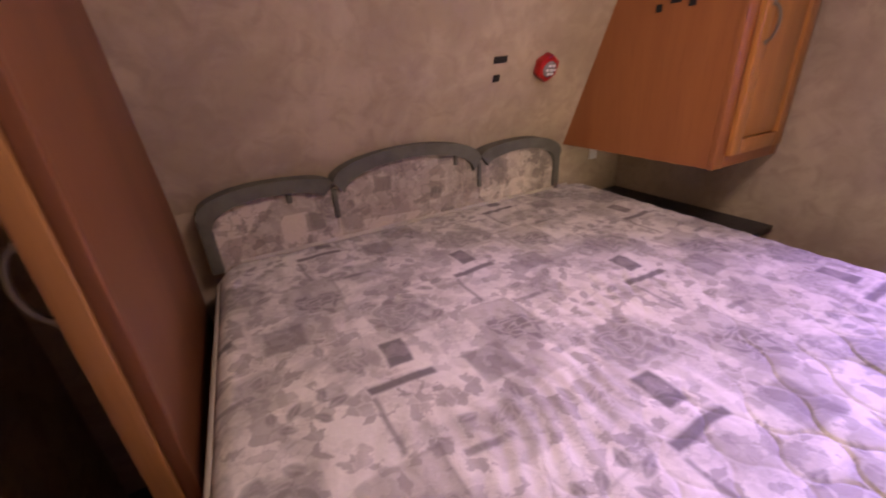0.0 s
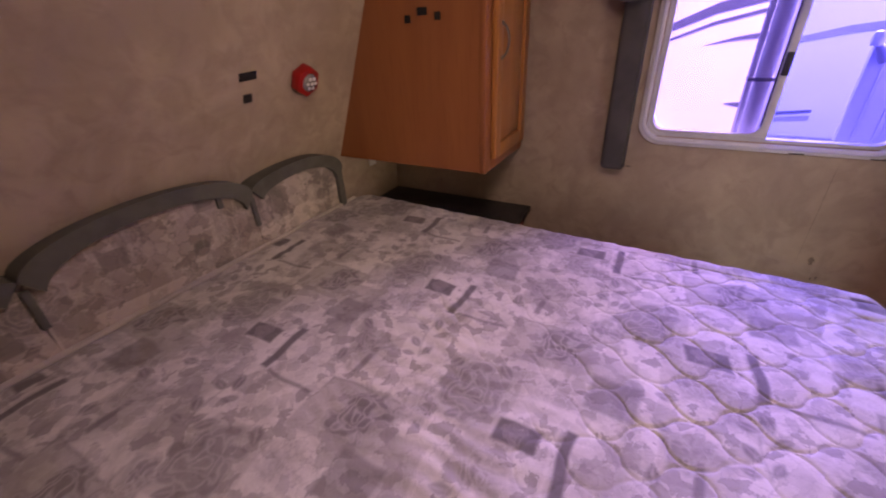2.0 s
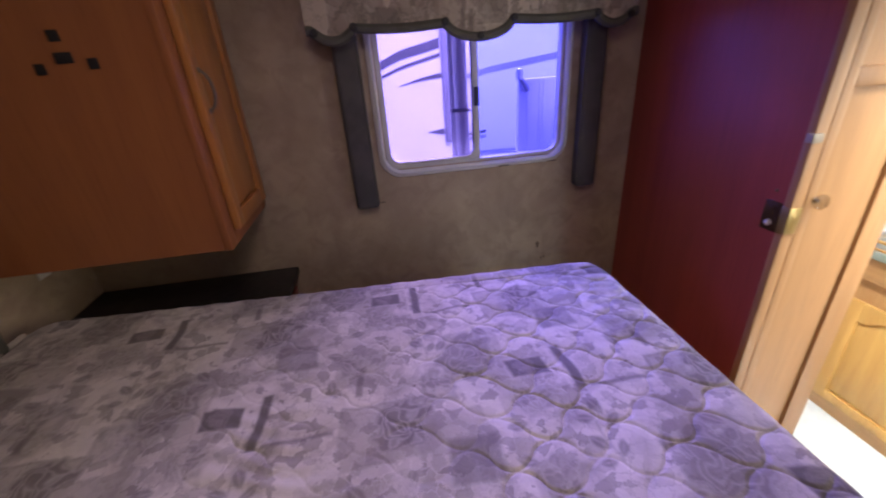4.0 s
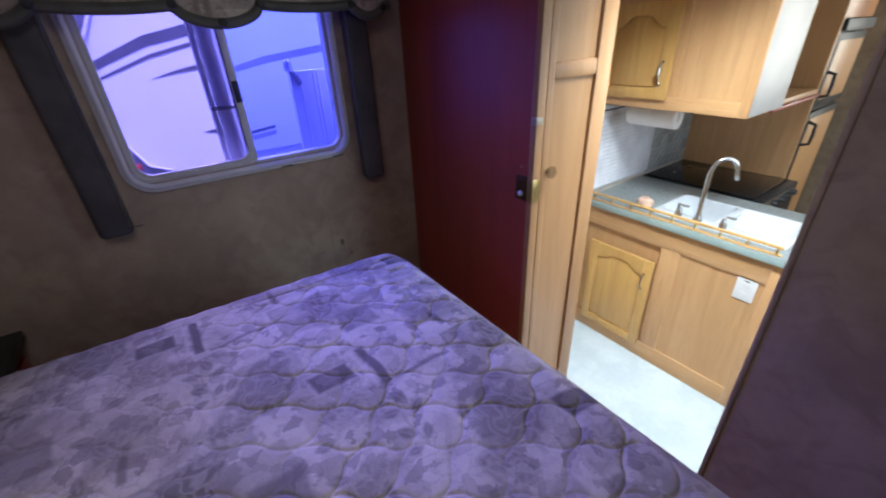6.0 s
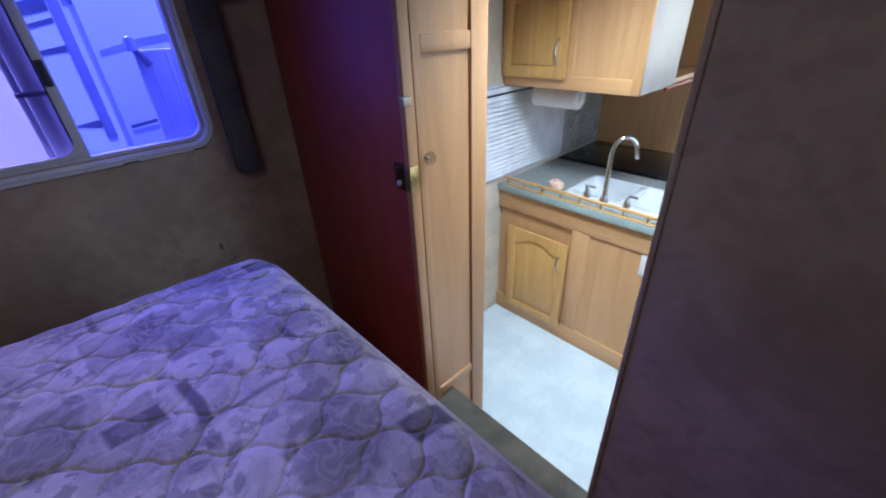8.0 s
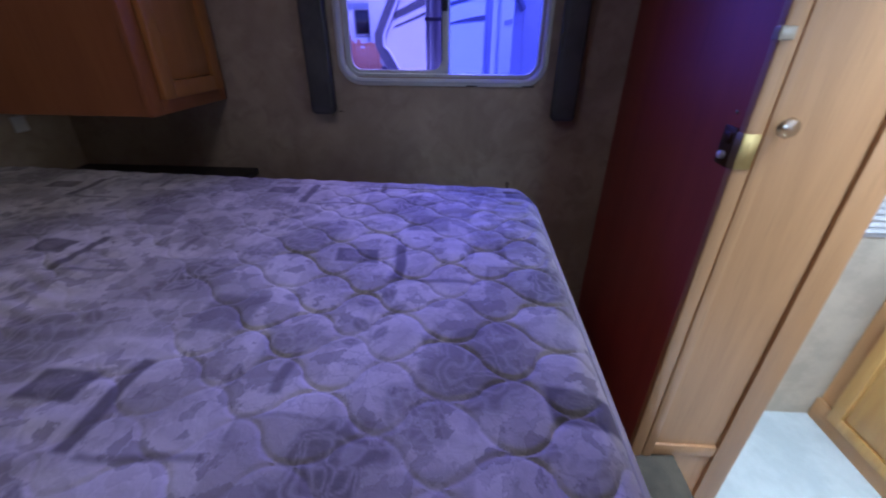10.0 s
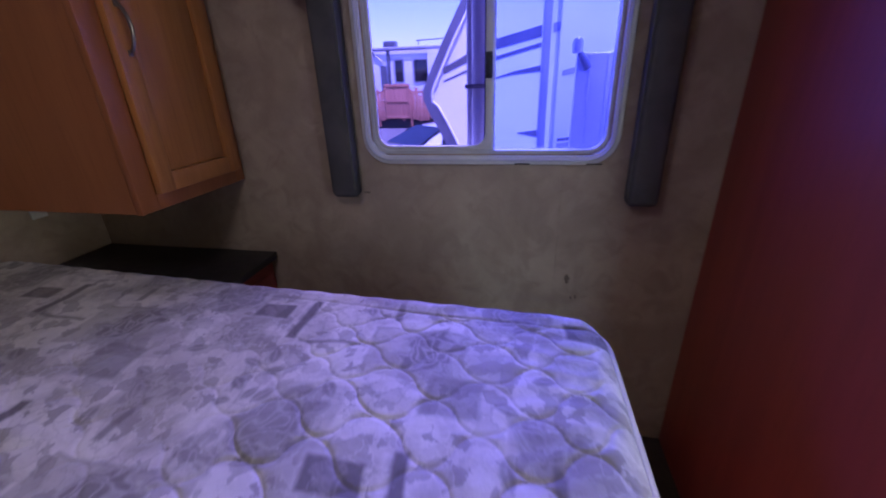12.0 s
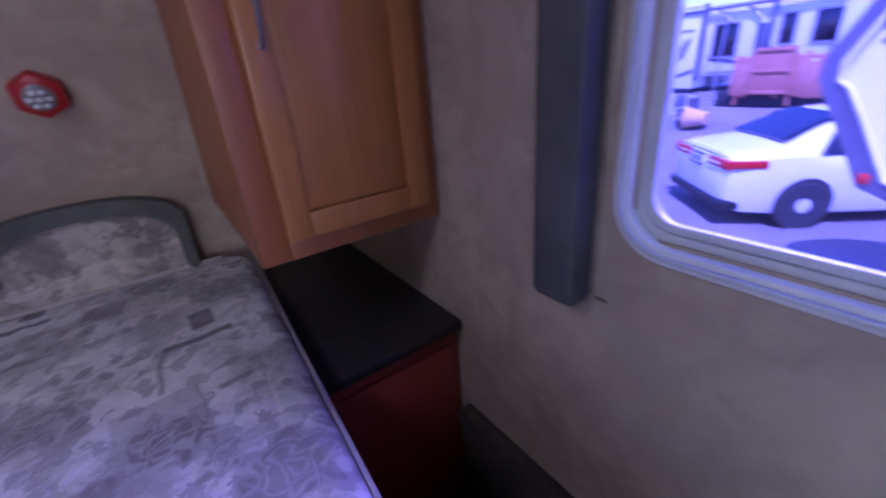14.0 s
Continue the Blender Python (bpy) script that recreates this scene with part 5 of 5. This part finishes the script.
# white ribbed panel that stands out from our own wall beyond the window's end
PX = 2.17
out2 = thing("outer_panel", (PX, -0.7, -1.0), "tall white ribbed panel standing outside the window", "panel")
part("sheet", box(PX, PX + 0.030, -1.30, -0.426, -0.98, 1.368, 0.006), POLE, out2)
for y in (-0.470, -0.530, -0.548, -0.640):
    part("rib", box(PX - 0.005, PX - 0.0005, y - 0.004, y + 0.004, -0.95, 1.36, 0.002), POLE, out2)
part("foot", box(PX - 0.02, PX + 0.05, -1.28, -0.45, -1.0, -0.9805, 0.004), GELGREY, out2)
part("bracket", lathe([(0.0, 0.0), (0.016, 0.002), (0.018, 0.030), (0.012, 0.046), (0.0, 0.050)], (PX - 0.012, -0.424, 1.366), "z", 14), GEL, out2, "white rounded bracket")
part("stay", tube([(PX - 0.014, -0.430, 1.372), (PX - 0.020, -0.450, 1.340), (PX - 0.018, -0.462, 1.318)], 0.012, 10, [0.009, 0.013, 0.013]), GELGREY, out2, "short grey stay")

# neighbouring fifth-wheel trailer
TX = 4.0
NOSE = [(0.160, 0.610), (0.300, 0.670), (0.430, 0.930), (0.510, 1.070), (0.545, 1.150), (0.545, 1.230), (0.470, 1.380), (0.375, 1.566), (0.198, 1.880), (-0.072, 2.280), (-0.472, 2.680), (-0.922, 2.880)]
tr = thing("fifth_wheel_trailer", (5.2, -4, -1.0), "white fifth-wheel trailer with dark sweeping stripes, parked alongside", "trailer")
part("body", prism(NOSE + [(-9.022, 2.880), (-9.0, -0.5), (-2.7, -0.5), (-2.722, 0.675)], "x", TX, TX + 2.4), GEL, tr, "", False)
inner = [(y - 0.075 * (1 if i < 4 else 0.9), z + (0.035 if i < 4 else -0.012)) for i, (y, z) in enumerate(NOSE)]
part("nose_trim", prism(NOSE + inner[::-1], "x", TX - 0.03, TX - 0.001), GELDARK, tr, "dark trim along the curved nose", False)
part("nose_bead", tube([(TX - 0.03, y - 0.01, z) for y, z in inner], 0.011, 6), GEL, tr)


def stripe(name, pts, width, material, x=TX):
    """A tapering stripe: points of its middle line and the width at each."""
    up = [(y, z + w / 2) for (y, z), w in zip(pts, width)]
    lo = [(y, z - w / 2) for (y, z), w in zip(pts, width)]
    part(name, prism(up + lo[::-1], "x", x - 0.004, x - 0.0002), material, tr, "", False)


stripe("stripe", [(0.378, 1.360), (0.198, 1.440), (-0.022, 1.530), (-0.362, 1.605)], [0.05, 0.06, 0.07, 0.075], GELDARK)
stripe("stripe", [(-0.442, 1.620), (-0.922, 1.685), (-1.822, 1.750), (-4.022, 1.780)], [0.06, 0.06, 0.06, 0.06], GELGREY)
stripe("stripe", [(0.378, 1.285), (0.178, 1.360), (-0.022, 1.435), (-0.362, 1.515)], [0.012, 0.02, 0.024, 0.028], GELDARK)
stripe("stripe", [(0.008, 1.290), (-0.172, 1.330), (-0.367, 1.355)], [0.002, 0.022, 0.04], GELDARK)
stripe("stripe", [(-0.212, 0.885), (-0.367, 0.880)], [0.004, 0.055], GELDARK)
part("corner_strip", box(TX - 0.018, TX - 0.001, -0.427, -0.374, 0.78, 2.6, 0.004), GELGREY, tr, "grey vertical strip")
sl = part("slide_out", box(TX - 0.05, TX - 0.001, -3.0, -0.49, 0.675, 2.55, 0.008), GEL, tr, "slide-out wall")
stripe("stripe", [(-0.522, 0.835), (-0.742, 0.860)], [0.022, 0.022], GELDARK, TX - 0.05)
stripe("stripe", [(-0.522, 0.795), (-0.742, 0.815)], [0.03, 0.03], GELGREY, TX - 0.05)
stripe("stripe", [(-0.522, 1.315), (-0.772, 1.370), (-1.422, 1.450)], [0.035, 0.045, 0.05], GELGREY, TX - 0.05)
part("marker_light", box(TX - 0.045, TX - 0.031, 0.262, 0.300, 0.690, 0.735, 0.004), TAILRED, tr, "red marker light")
part("landing_leg", box(TX + 0.3, TX + 0.42, -2.1, -1.98, -1.0, 0.67, 0.006), GELDARK, tr)
part("battery_box", box(TX + 0.3, TX + 0.6, -0.95, -0.62, -1.0, -0.70, 0.02), GELDARK, tr)

# white sedan
car = thing("sedan_car", (0, 0, 0), "white parked sedan with red tail lights", "car")


def slice_row(x, half, low, belt, top, roof_half):
    """Cross-section points of the car's body at x, from the left sill over the roof to the right sill."""
    side = [(half * 0.93, low), (half, low + 0.18), (half, belt - 0.16), (half * 0.965, belt), (roof_half + (half * 0.965 - roof_half) * 0.30, belt + (top - belt) * 0.72), (roof_half * 0.86, top - 0.012), (roof_half * 0.45, top)]
    pts = [(x, s, z) for s, z in side] + [(x, 0.0, top + 0.006)] + [(x, -s, z) for s, z in reversed(side)]
    return pts


sections = [(0.0, 0.70, 0.34, 0.78, 0.86, 0.58), (0.05, 0.80, 0.25, 0.90, 1.00, 0.62), (0.35, 0.88, 0.22, 0.94, 1.05, 0.64), (0.75, 0.91, 0.20, 0.96, 1.09, 0.62), (1.15, 0.92, 0.20, 0.96, 1.28, 0.58), (1.6, 0.925, 0.20, 0.95, 1.42, 0.56), (2.1, 0.925, 0.20, 0.94, 1.455, 0.57), (2.6, 0.925, 0.20, 0.93, 1.43, 0.57), (3.1, 0.92, 0.20, 0.92, 1.26, 0.58), (3.45, 0.915, 0.20, 0.92, 1.04, 0.60), (4.1, 0.90, 0.20, 0.84, 0.92, 0.62), (4.6, 0.80, 0.22, 0.70, 0.76, 0.60), (4.75, 0.68, 0.30, 0.60, 0.64, 0.55)]
bm = bmesh.new()
rows = [[bm.verts.new(p) for p in slice_row(*s)] for s in sections]
for a, b in zip(rows, rows[1:]):
    for k in range(len(a) - 1):
        bm.faces.new((a[k], b[k], b[k + 1], a[k + 1]))
    bm.faces.new((a[-1], b[-1], b[0], a[0]))
bm.faces.new(rows[0])
bm.faces.new(list(reversed(rows[-1])))
bmesh.ops.recalc_face_normals(bm, faces=bm.faces)
CARM = pose(7.95, 2.62, -1.0, 0, 0, -42)


def car_part(name, bm, material, parent=None, label="", smooth=True):
    return part(name, moved(bm, CARM), material, parent or car, label, smooth)


car_part("body", bm, CARPAINT, None, "glossy white body")


def glass_patch(corners, out=0.006):
    """A thin curved pane laid over four corners, pushed a little outwards."""
    a, b, c, d = [Vector(p) for p in corners]
    nrm = (b - a).cross(d - a).normalized() * out
    bm = bmesh.new()
    lo = [bm.verts.new(p - nrm) for p in (a, b, c, d)]
    hi = [bm.verts.new(p + nrm) for p in (a, b, c, d)]
    bm.faces.new(hi)
    bm.faces.new(list(reversed(lo)))
    for i in range(4):
        bm.faces.new((lo[i], lo[(i + 1) % 4], hi[(i + 1) % 4], hi[i]))
    return bm


car_part("rear_window", glass_patch([(0.74, -0.57, 1.105), (0.74, 0.57, 1.105), (1.44, 0.47, 1.385), (1.44, -0.47, 1.385)][::-1], 0.034), CARGLASS, None, "dark sloping rear window")
car_part("boot_badge", lathe([(0.05, 0.0), (0.05, 0.012), (0.0, 0.016)], (0.16, 0.0, 0.985), "z", 16), CHROME)
car_part("boot_seam", box(-0.006, 0.012, -0.62, 0.62, 0.955, 0.965, 0.002), RUBBER)
for s in (-1, 1):
    for xa, xb, ta, tb in ((1.02, 1.62, 1.32, 1.62), (1.70, 2.55, 1.70, 2.50), (2.62, 3.20, 2.58, 2.86)):
        car_part("side_window", glass_patch([(xa, s * 0.89, 0.975), (xb, s * 0.89, 0.965), (tb, s * 0.635, 1.33), (ta, s * 0.635, 1.33)], 0.025), CARGLASS, None, "dark side window")
    tl = car_part("tail_light", join(box(-0.012, 0.10, *sorted((s * 0.28, s * 0.80)), 0.80, 0.925, 0.03), moved(box(0.0, 0.42, -0.02, 0.02, 0.83, 0.935, 0.015), Matrix.Translation((0.03, s * 0.815, 0.0)) @ Matrix.Rotation(s * 0.16, 4, "Z"))), TAILRED, None, "red wrap-round tail light")
    car_part("reflector", box(-0.020, -0.008, *sorted((s * 0.32, s * 0.60)), 0.848, 0.872, 0.003), WHITEPLASTIC, tl, "pale reversing lens")
    for xw in (0.95, 3.75):
        wh = car_part("wheel", lathe([(0.22, -0.10), (0.30, -0.10), (0.32, -0.07), (0.32, 0.07), (0.30, 0.10), (0.22, 0.10)], (xw, s * 0.835, 0.32), "y", 28), RUBBER, None, "black tyre")
        car_part("rim", lathe([(0.235, -0.02), (0.235, 0.075), (0.20, 0.065), (0.06, 0.085), (0.0, 0.085)] if s > 0 else [(0.235, 0.02), (0.235, -0.075), (0.20, -0.065), (0.06, -0.085), (0.0, -0.085)], (xw, s * 0.855, 0.32), "y", 20), ALU, wh)
        car_part("wheel_arch", lathe([(0.325, -0.01), (0.350, -0.01), (0.350, 0.008), (0.325, 0.008)], (xw, s * 0.915, 0.34), "y", 28), RUBBER, wh)
    car_part("mirror", box(2.95, 3.10, *sorted((s * 0.90, s * 1.06)), 0.96, 1.07, 0.03), BLACK, None, "dark door mirror")
    car_part("door_handle", box(1.75, 1.93, *sorted((s * 0.918, s * 0.945)), 0.83, 0.86, 0.008), CHROME)
np_ = car_part("number_plate", box(-0.025, 0.01, -0.17, 0.17, 0.76, 0.90, 0.006), WHITEPLASTIC, None, "pale number plate")
car_part("plate_frame", join(box(-0.030, -0.02, -0.18, 0.18, 0.745, 0.762, 0.003), box(-0.030, -0.02, -0.18, 0.18, 0.898, 0.915, 0.003), box(-0.030, -0.02, -0.18, -0.165, 0.7625, 0.8975, 0.003), box(-0.030, -0.02, 0.165, 0.18, 0.7625, 0.8975, 0.003)), BLACK, np_)
car_part("plate_mark", box(-0.0275, -0.0255, -0.12, 0.12, 0.80, 0.86), GELGREY, np_, "unreadable grey marks")
car_part("bumper", box(-0.03, 0.25, -0.82, 0.82, 0.24, 0.40, 0.05), BLACK, None, "dark lower bumper")
car.location = (7.95, 2.62, -1.0)
for ob in car.children:
    ob.matrix_parent_inverse = Matrix.Translation(car.location).inverted()

# fence and far motorhome across the road
fen = thing("wooden_fence", (14.0, 4.0, -0.1), "reddish board fence with a taller gate panel and uneven boards", "fence")
plank = None
for i in range(18):
    y = 4.60 - 0.118 * i
    if plank is None:
        ob = part("plank", box(-0.012, 0.012, -0.053, 0.053, 0.0, 1.0, 0.004), FENCEWOOD, fen)
        plank = ob.data
    else:
        ob = new("plank", plank)
        ob.parent = fen
    ob.matrix_parent_inverse = Matrix.Identity(4)
    ob.location = (0.01 * random.uniform(-1, 1), y - 4.0, 0.20 + random.uniform(-0.05, 0.05))
    ob.scale = (1, 1, random.uniform(0.86, 1.02) - (0.14 if i % 3 == 1 else 0.0))
for z in (0.35, 0.95):
    part("fence_rail", box(14.013, 14.05, 2.5, 4.65, z - 0.04, z + 0.04, 0.004), FENCEWOOD, fen)
for y in (4.52, 3.40, 2.62):
    part("post", box(14.03, 14.11, y - 0.04, y + 0.04, -0.12, 1.05, 0.006), FENCEWOOD, fen)
gate = part("gate_panel", box(13.90, 13.93, 3.39, 4.22, 0.655, 0.725, 0.004), FENCEWOOD, fen, "taller gate panel of wide boards")
for k in range(6):
    part("gate_board", box(13.935, 13.955, 3.40 + 0.137 * k, 3.533 + 0.137 * k, 0.16, 1.20 + 0.012 * (k % 2), 0.004), FENCEWOOD, gate)
for y in (3.415, 4.195):
    part("gate_stile", box(13.9005, 13.9295, y - 0.03, y + 0.03, 0.16, 1.21, 0.004), FENCEWOOD, gate)
for z in (0.20, 1.16):
    part("gate_rail", box(13.901, 13.929, 3.45, 4.16, z - 0.04, z + 0.04, 0.004), FENCEWOOD, gate)
bed = thing("raised_bed", (14.4, 3.8, -0.15), "dark timber edging under the fence", "garden edging")
part("timber", box(14.12, 14.30, 2.3, 5.0, -0.2, 0.22, 0.02), RUBBER, bed)
part("timber", box(14.31, 14.8, 2.6, 4.6, -0.2, 0.10, 0.02), RUBBER, bed)

ZR = -0.05
mh = thing("far_trailer", (18.3, 6.0, ZR), "long white trailer with slide-out, folded awning and dark front graphics", "trailer")
part("body", box(17.0, 19.4, -1.0, 6.72, 0.45, 2.50, 0.05), GEL, mh)
part("front_cap", prism([(6.725, 0.10), (7.5, 0.10), (8.1, 0.5), (8.25, 1.4), (8.0, 2.4), (7.5, 2.62), (6.725, 2.62)], "x", 16.5, 19.4, 0.06), GEL, mh, "white moulded front cap")
part("cap_brow", box(16.44, 16.50, 6.75, 7.6, 2.32, 2.40, 0.01), GELDARK, mh, "dark brow over the cap")
for k in range(6):
    part("clearance_light", lathe([(0.03, 0.0), (0.03, -0.02), (0.0, -0.03)], (16.495, 6.85 + 0.13 * k, 2.50), "x", 8), GELDARK, mh)
part("corner_post", box(16.44, 16.60, 6.60, 6.72, 0.35, 2.55, 0.02), GELDARK, mh, "dark corner moulding")


def swoosh(pts, width):
    up = [(y, z + w / 2) for (y, z), w in zip(pts, width)]
    lo = [(y, z - w / 2) for (y, z), w in zip(pts, width)]
    part("graphic", prism(up + lo[::-1], "x", 16.488, 16.4995), GELDARK, mh, "dark sweeping graphic", False)


swoosh([(7.62, 1.55), (7.50, 1.22), (7.36, 0.98)], [0.16, 0.26, 0.06])
swoosh([(6.98, 1.62), (7.14, 1.25), (7.34, 0.98)], [0.20, 0.34, 0.06])
swoosh([(7.50, 1.62), (7.42, 1.38), (7.35, 1.22)], [0.10, 0.16, 0.04])
swoosh([(7.10, 1.62), (7.22, 1.40), (7.33, 1.22)], [0.10, 0.16, 0.04])
swoosh([(7.70, 0.62), (7.25, 0.50), (6.80, 0.66)], [0.03, 0.10, 0.16])
for y0, y1 in ((7.42, 7.62), (7.18, 7.38), (6.92, 7.14)):
    part("letter_block", box(16.490, 16.4995, y0, y1, 1.80, 1.90), GELGREY, mh, "unreadable grey mark")
for y0, y1, z0, z1 in ((5.83, 6.49, 1.02, 1.94), (4.42, 4.75, 1.25, 2.03), (3.47, 3.99, 1.24, 2.02), (1.6, 2.4, 1.24, 2.0)):
    wnd = part("window", box(16.98, 17.0, y0, y1, z0, z1, 0.006), CARGLASS, mh, "dark window")
    part("frame", ring(rounded(y0 - 0.04, y1 + 0.04, z0 - 0.04, z1 + 0.04, 0.05, 4), rounded(y0 + 0.01, y1 - 0.01, z0 + 0.01, z1 - 0.01, 0.05, 4), "x", 16.955, 16.98), GELGREY, wnd)
part("slide_out", box(16.62, 16.999, 0.6, 3.38, 0.62, 2.32, 0.03), GEL, mh, "white slide-out room")
part("slide_post", box(16.90, 16.999, 4.93, 5.05, 0.6, 2.42, 0.02), GELDARK, mh, "dark upright")
part("door", box(16.975, 16.999, 5.10, 5.36, 0.75, 1.85, 0.01), GELDARK, mh, "dark narrow door")
part("awning_roller", tube([(16.86, 0.5, 2.40), (16.86, 6.7, 2.42)], 0.06, 10), GELGREY, mh, "rolled awning")
for y in (5.65, 6.45):
    part("brace", tube([(16.92, y, 2.36), (16.92, y - 0.45, 1.95)], 0.04, 6), GELGREY, mh, "folded awning brace")
part("lower_skirt", box(16.985, 16.9995, 5.4, 6.58, 0.46, 0.60), GELGREY, mh)
swoop = part("side_graphic", prism([(6.58, 1.10), (6.58, 0.92), (5.9, 0.80), (5.5, 0.78), (5.5, 0.84), (5.9, 0.90)], "x", 16.988, 16.9995), GELDARK, mh, "dark side sweep", False)
part("roof_vent", box(17.2, 17.6, 4.75, 5.25, 2.50, 2.72, 0.05), GELDARK, mh, "dark rooftop air conditioner")
part("roof_rack", tube([(17.1, 2.4, 2.72), (17.1, 3.9, 2.68)], 0.025, 6), GELGREY, mh)
for y in (2.5, 3.8):
    part("rack_leg", tube([(17.1, y, 2.46), (17.1, y, 2.70)], 0.02, 6), GELGREY, mh)
for y in (0.6, 1.7):
    part("wheel", lathe([(0.24, -0.12), (0.36, -0.12), (0.39, 0.0), (0.36, 0.12), (0.24, 0.12)], (17.2, y, ZR + 0.39), "x", 24), RUBBER, mh)
part("front_leg", box(16.7, 16.82, 6.85, 6.97, ZR, 0.12, 0.01), GELDARK, mh)
part("front_leg", box(17.1, 17.22, 5.6, 5.72, ZR, 0.47, 0.01), GELDARK, mh)

pole = thing("awning_pole", (14.9, 5.4, 0.0), "thin grey pole standing before the far trailer", "pole")
part("pole", tube([(14.9, 5.42, -0.1), (14.9, 5.36, 2.25)], 0.024, 8), GELGREY, pole)
part("foot", lathe([(0.10, 0.0), (0.10, 0.02), (0.03, 0.04), (0.0, 0.04)], (14.9, 5.42, ground_height(14.9, 5.4)), "z", 14), GELGREY, pole)


def folding_chair(x, y, turn, material, label):
    """A small camp chair: two tube side frames, sling seat and back."""
    z = ground_height(x, y) + 0.012
    ch = thing("camp_chair", (x, y, z), label, "chair", "camp chairs by the road")
    m = pose(x, y, z, 0, 0, turn)
    for s in (-0.22, 0.22):
        part("side_frame", moved(tube([(-0.2, s, 0.0), (-0.2, s, 0.55), (0.2, s, 0.55), (0.2, s, 0.0)], 0.016, 6), m), POLE, ch, "white tube frame")
        part("back_post", moved(tube([(0.14, s * 0.9, 0.35), (0.24, s * 0.9, 0.85)], 0.014, 6), m), POLE, ch)
    part("seat", moved(box(-0.2, 0.17, -0.2, 0.2, 0.36, 0.385, 0.008), m), material, ch)
    part("backrest", moved(box(-0.01, 0.015, -0.19, 0.19, 0.0, 0.42, 0.006), m @ Matrix.Translation((0.19, 0, 0.42)) @ Matrix.Rotation(0.2, 4, "Y")), material, ch)


folding_chair(12.6, 5.72, 20, POLE, "white folding camp chair standing at the roadside")
folding_chair(12.5, 5.30, -15, GELDARK, "dark folding camp chair with white frame")
crate = thing("storage_crate", (12.9, 5.08, 0.0), "dark plastic crate with pale lid, standing by the chairs", "crate")
cz = ground_height(12.9, 5.08) + 0.01
part("tub", box(12.75, 13.05, 4.92, 5.24, cz, cz + 0.62, 0.03), GELDARK, crate)
part("lid", box(12.73, 13.07, 4.90, 5.26, cz + 0.6205, cz + 0.67, 0.012), GELGREY, crate, "grey lid")
pot = thing("plant_pot", (12.6, 4.72, ground_height(12.6, 4.72)), "terracotta tub lying on its side", "planter")
part("pot", lathe([(0.15, -0.22), (0.24, 0.20), (0.27, 0.20), (0.27, 0.27), (0.22, 0.27), (0.12, -0.18)], (12.6, 4.72, ground_height(12.6, 4.72) + 0.28), "y", 20), SHELL, pot)
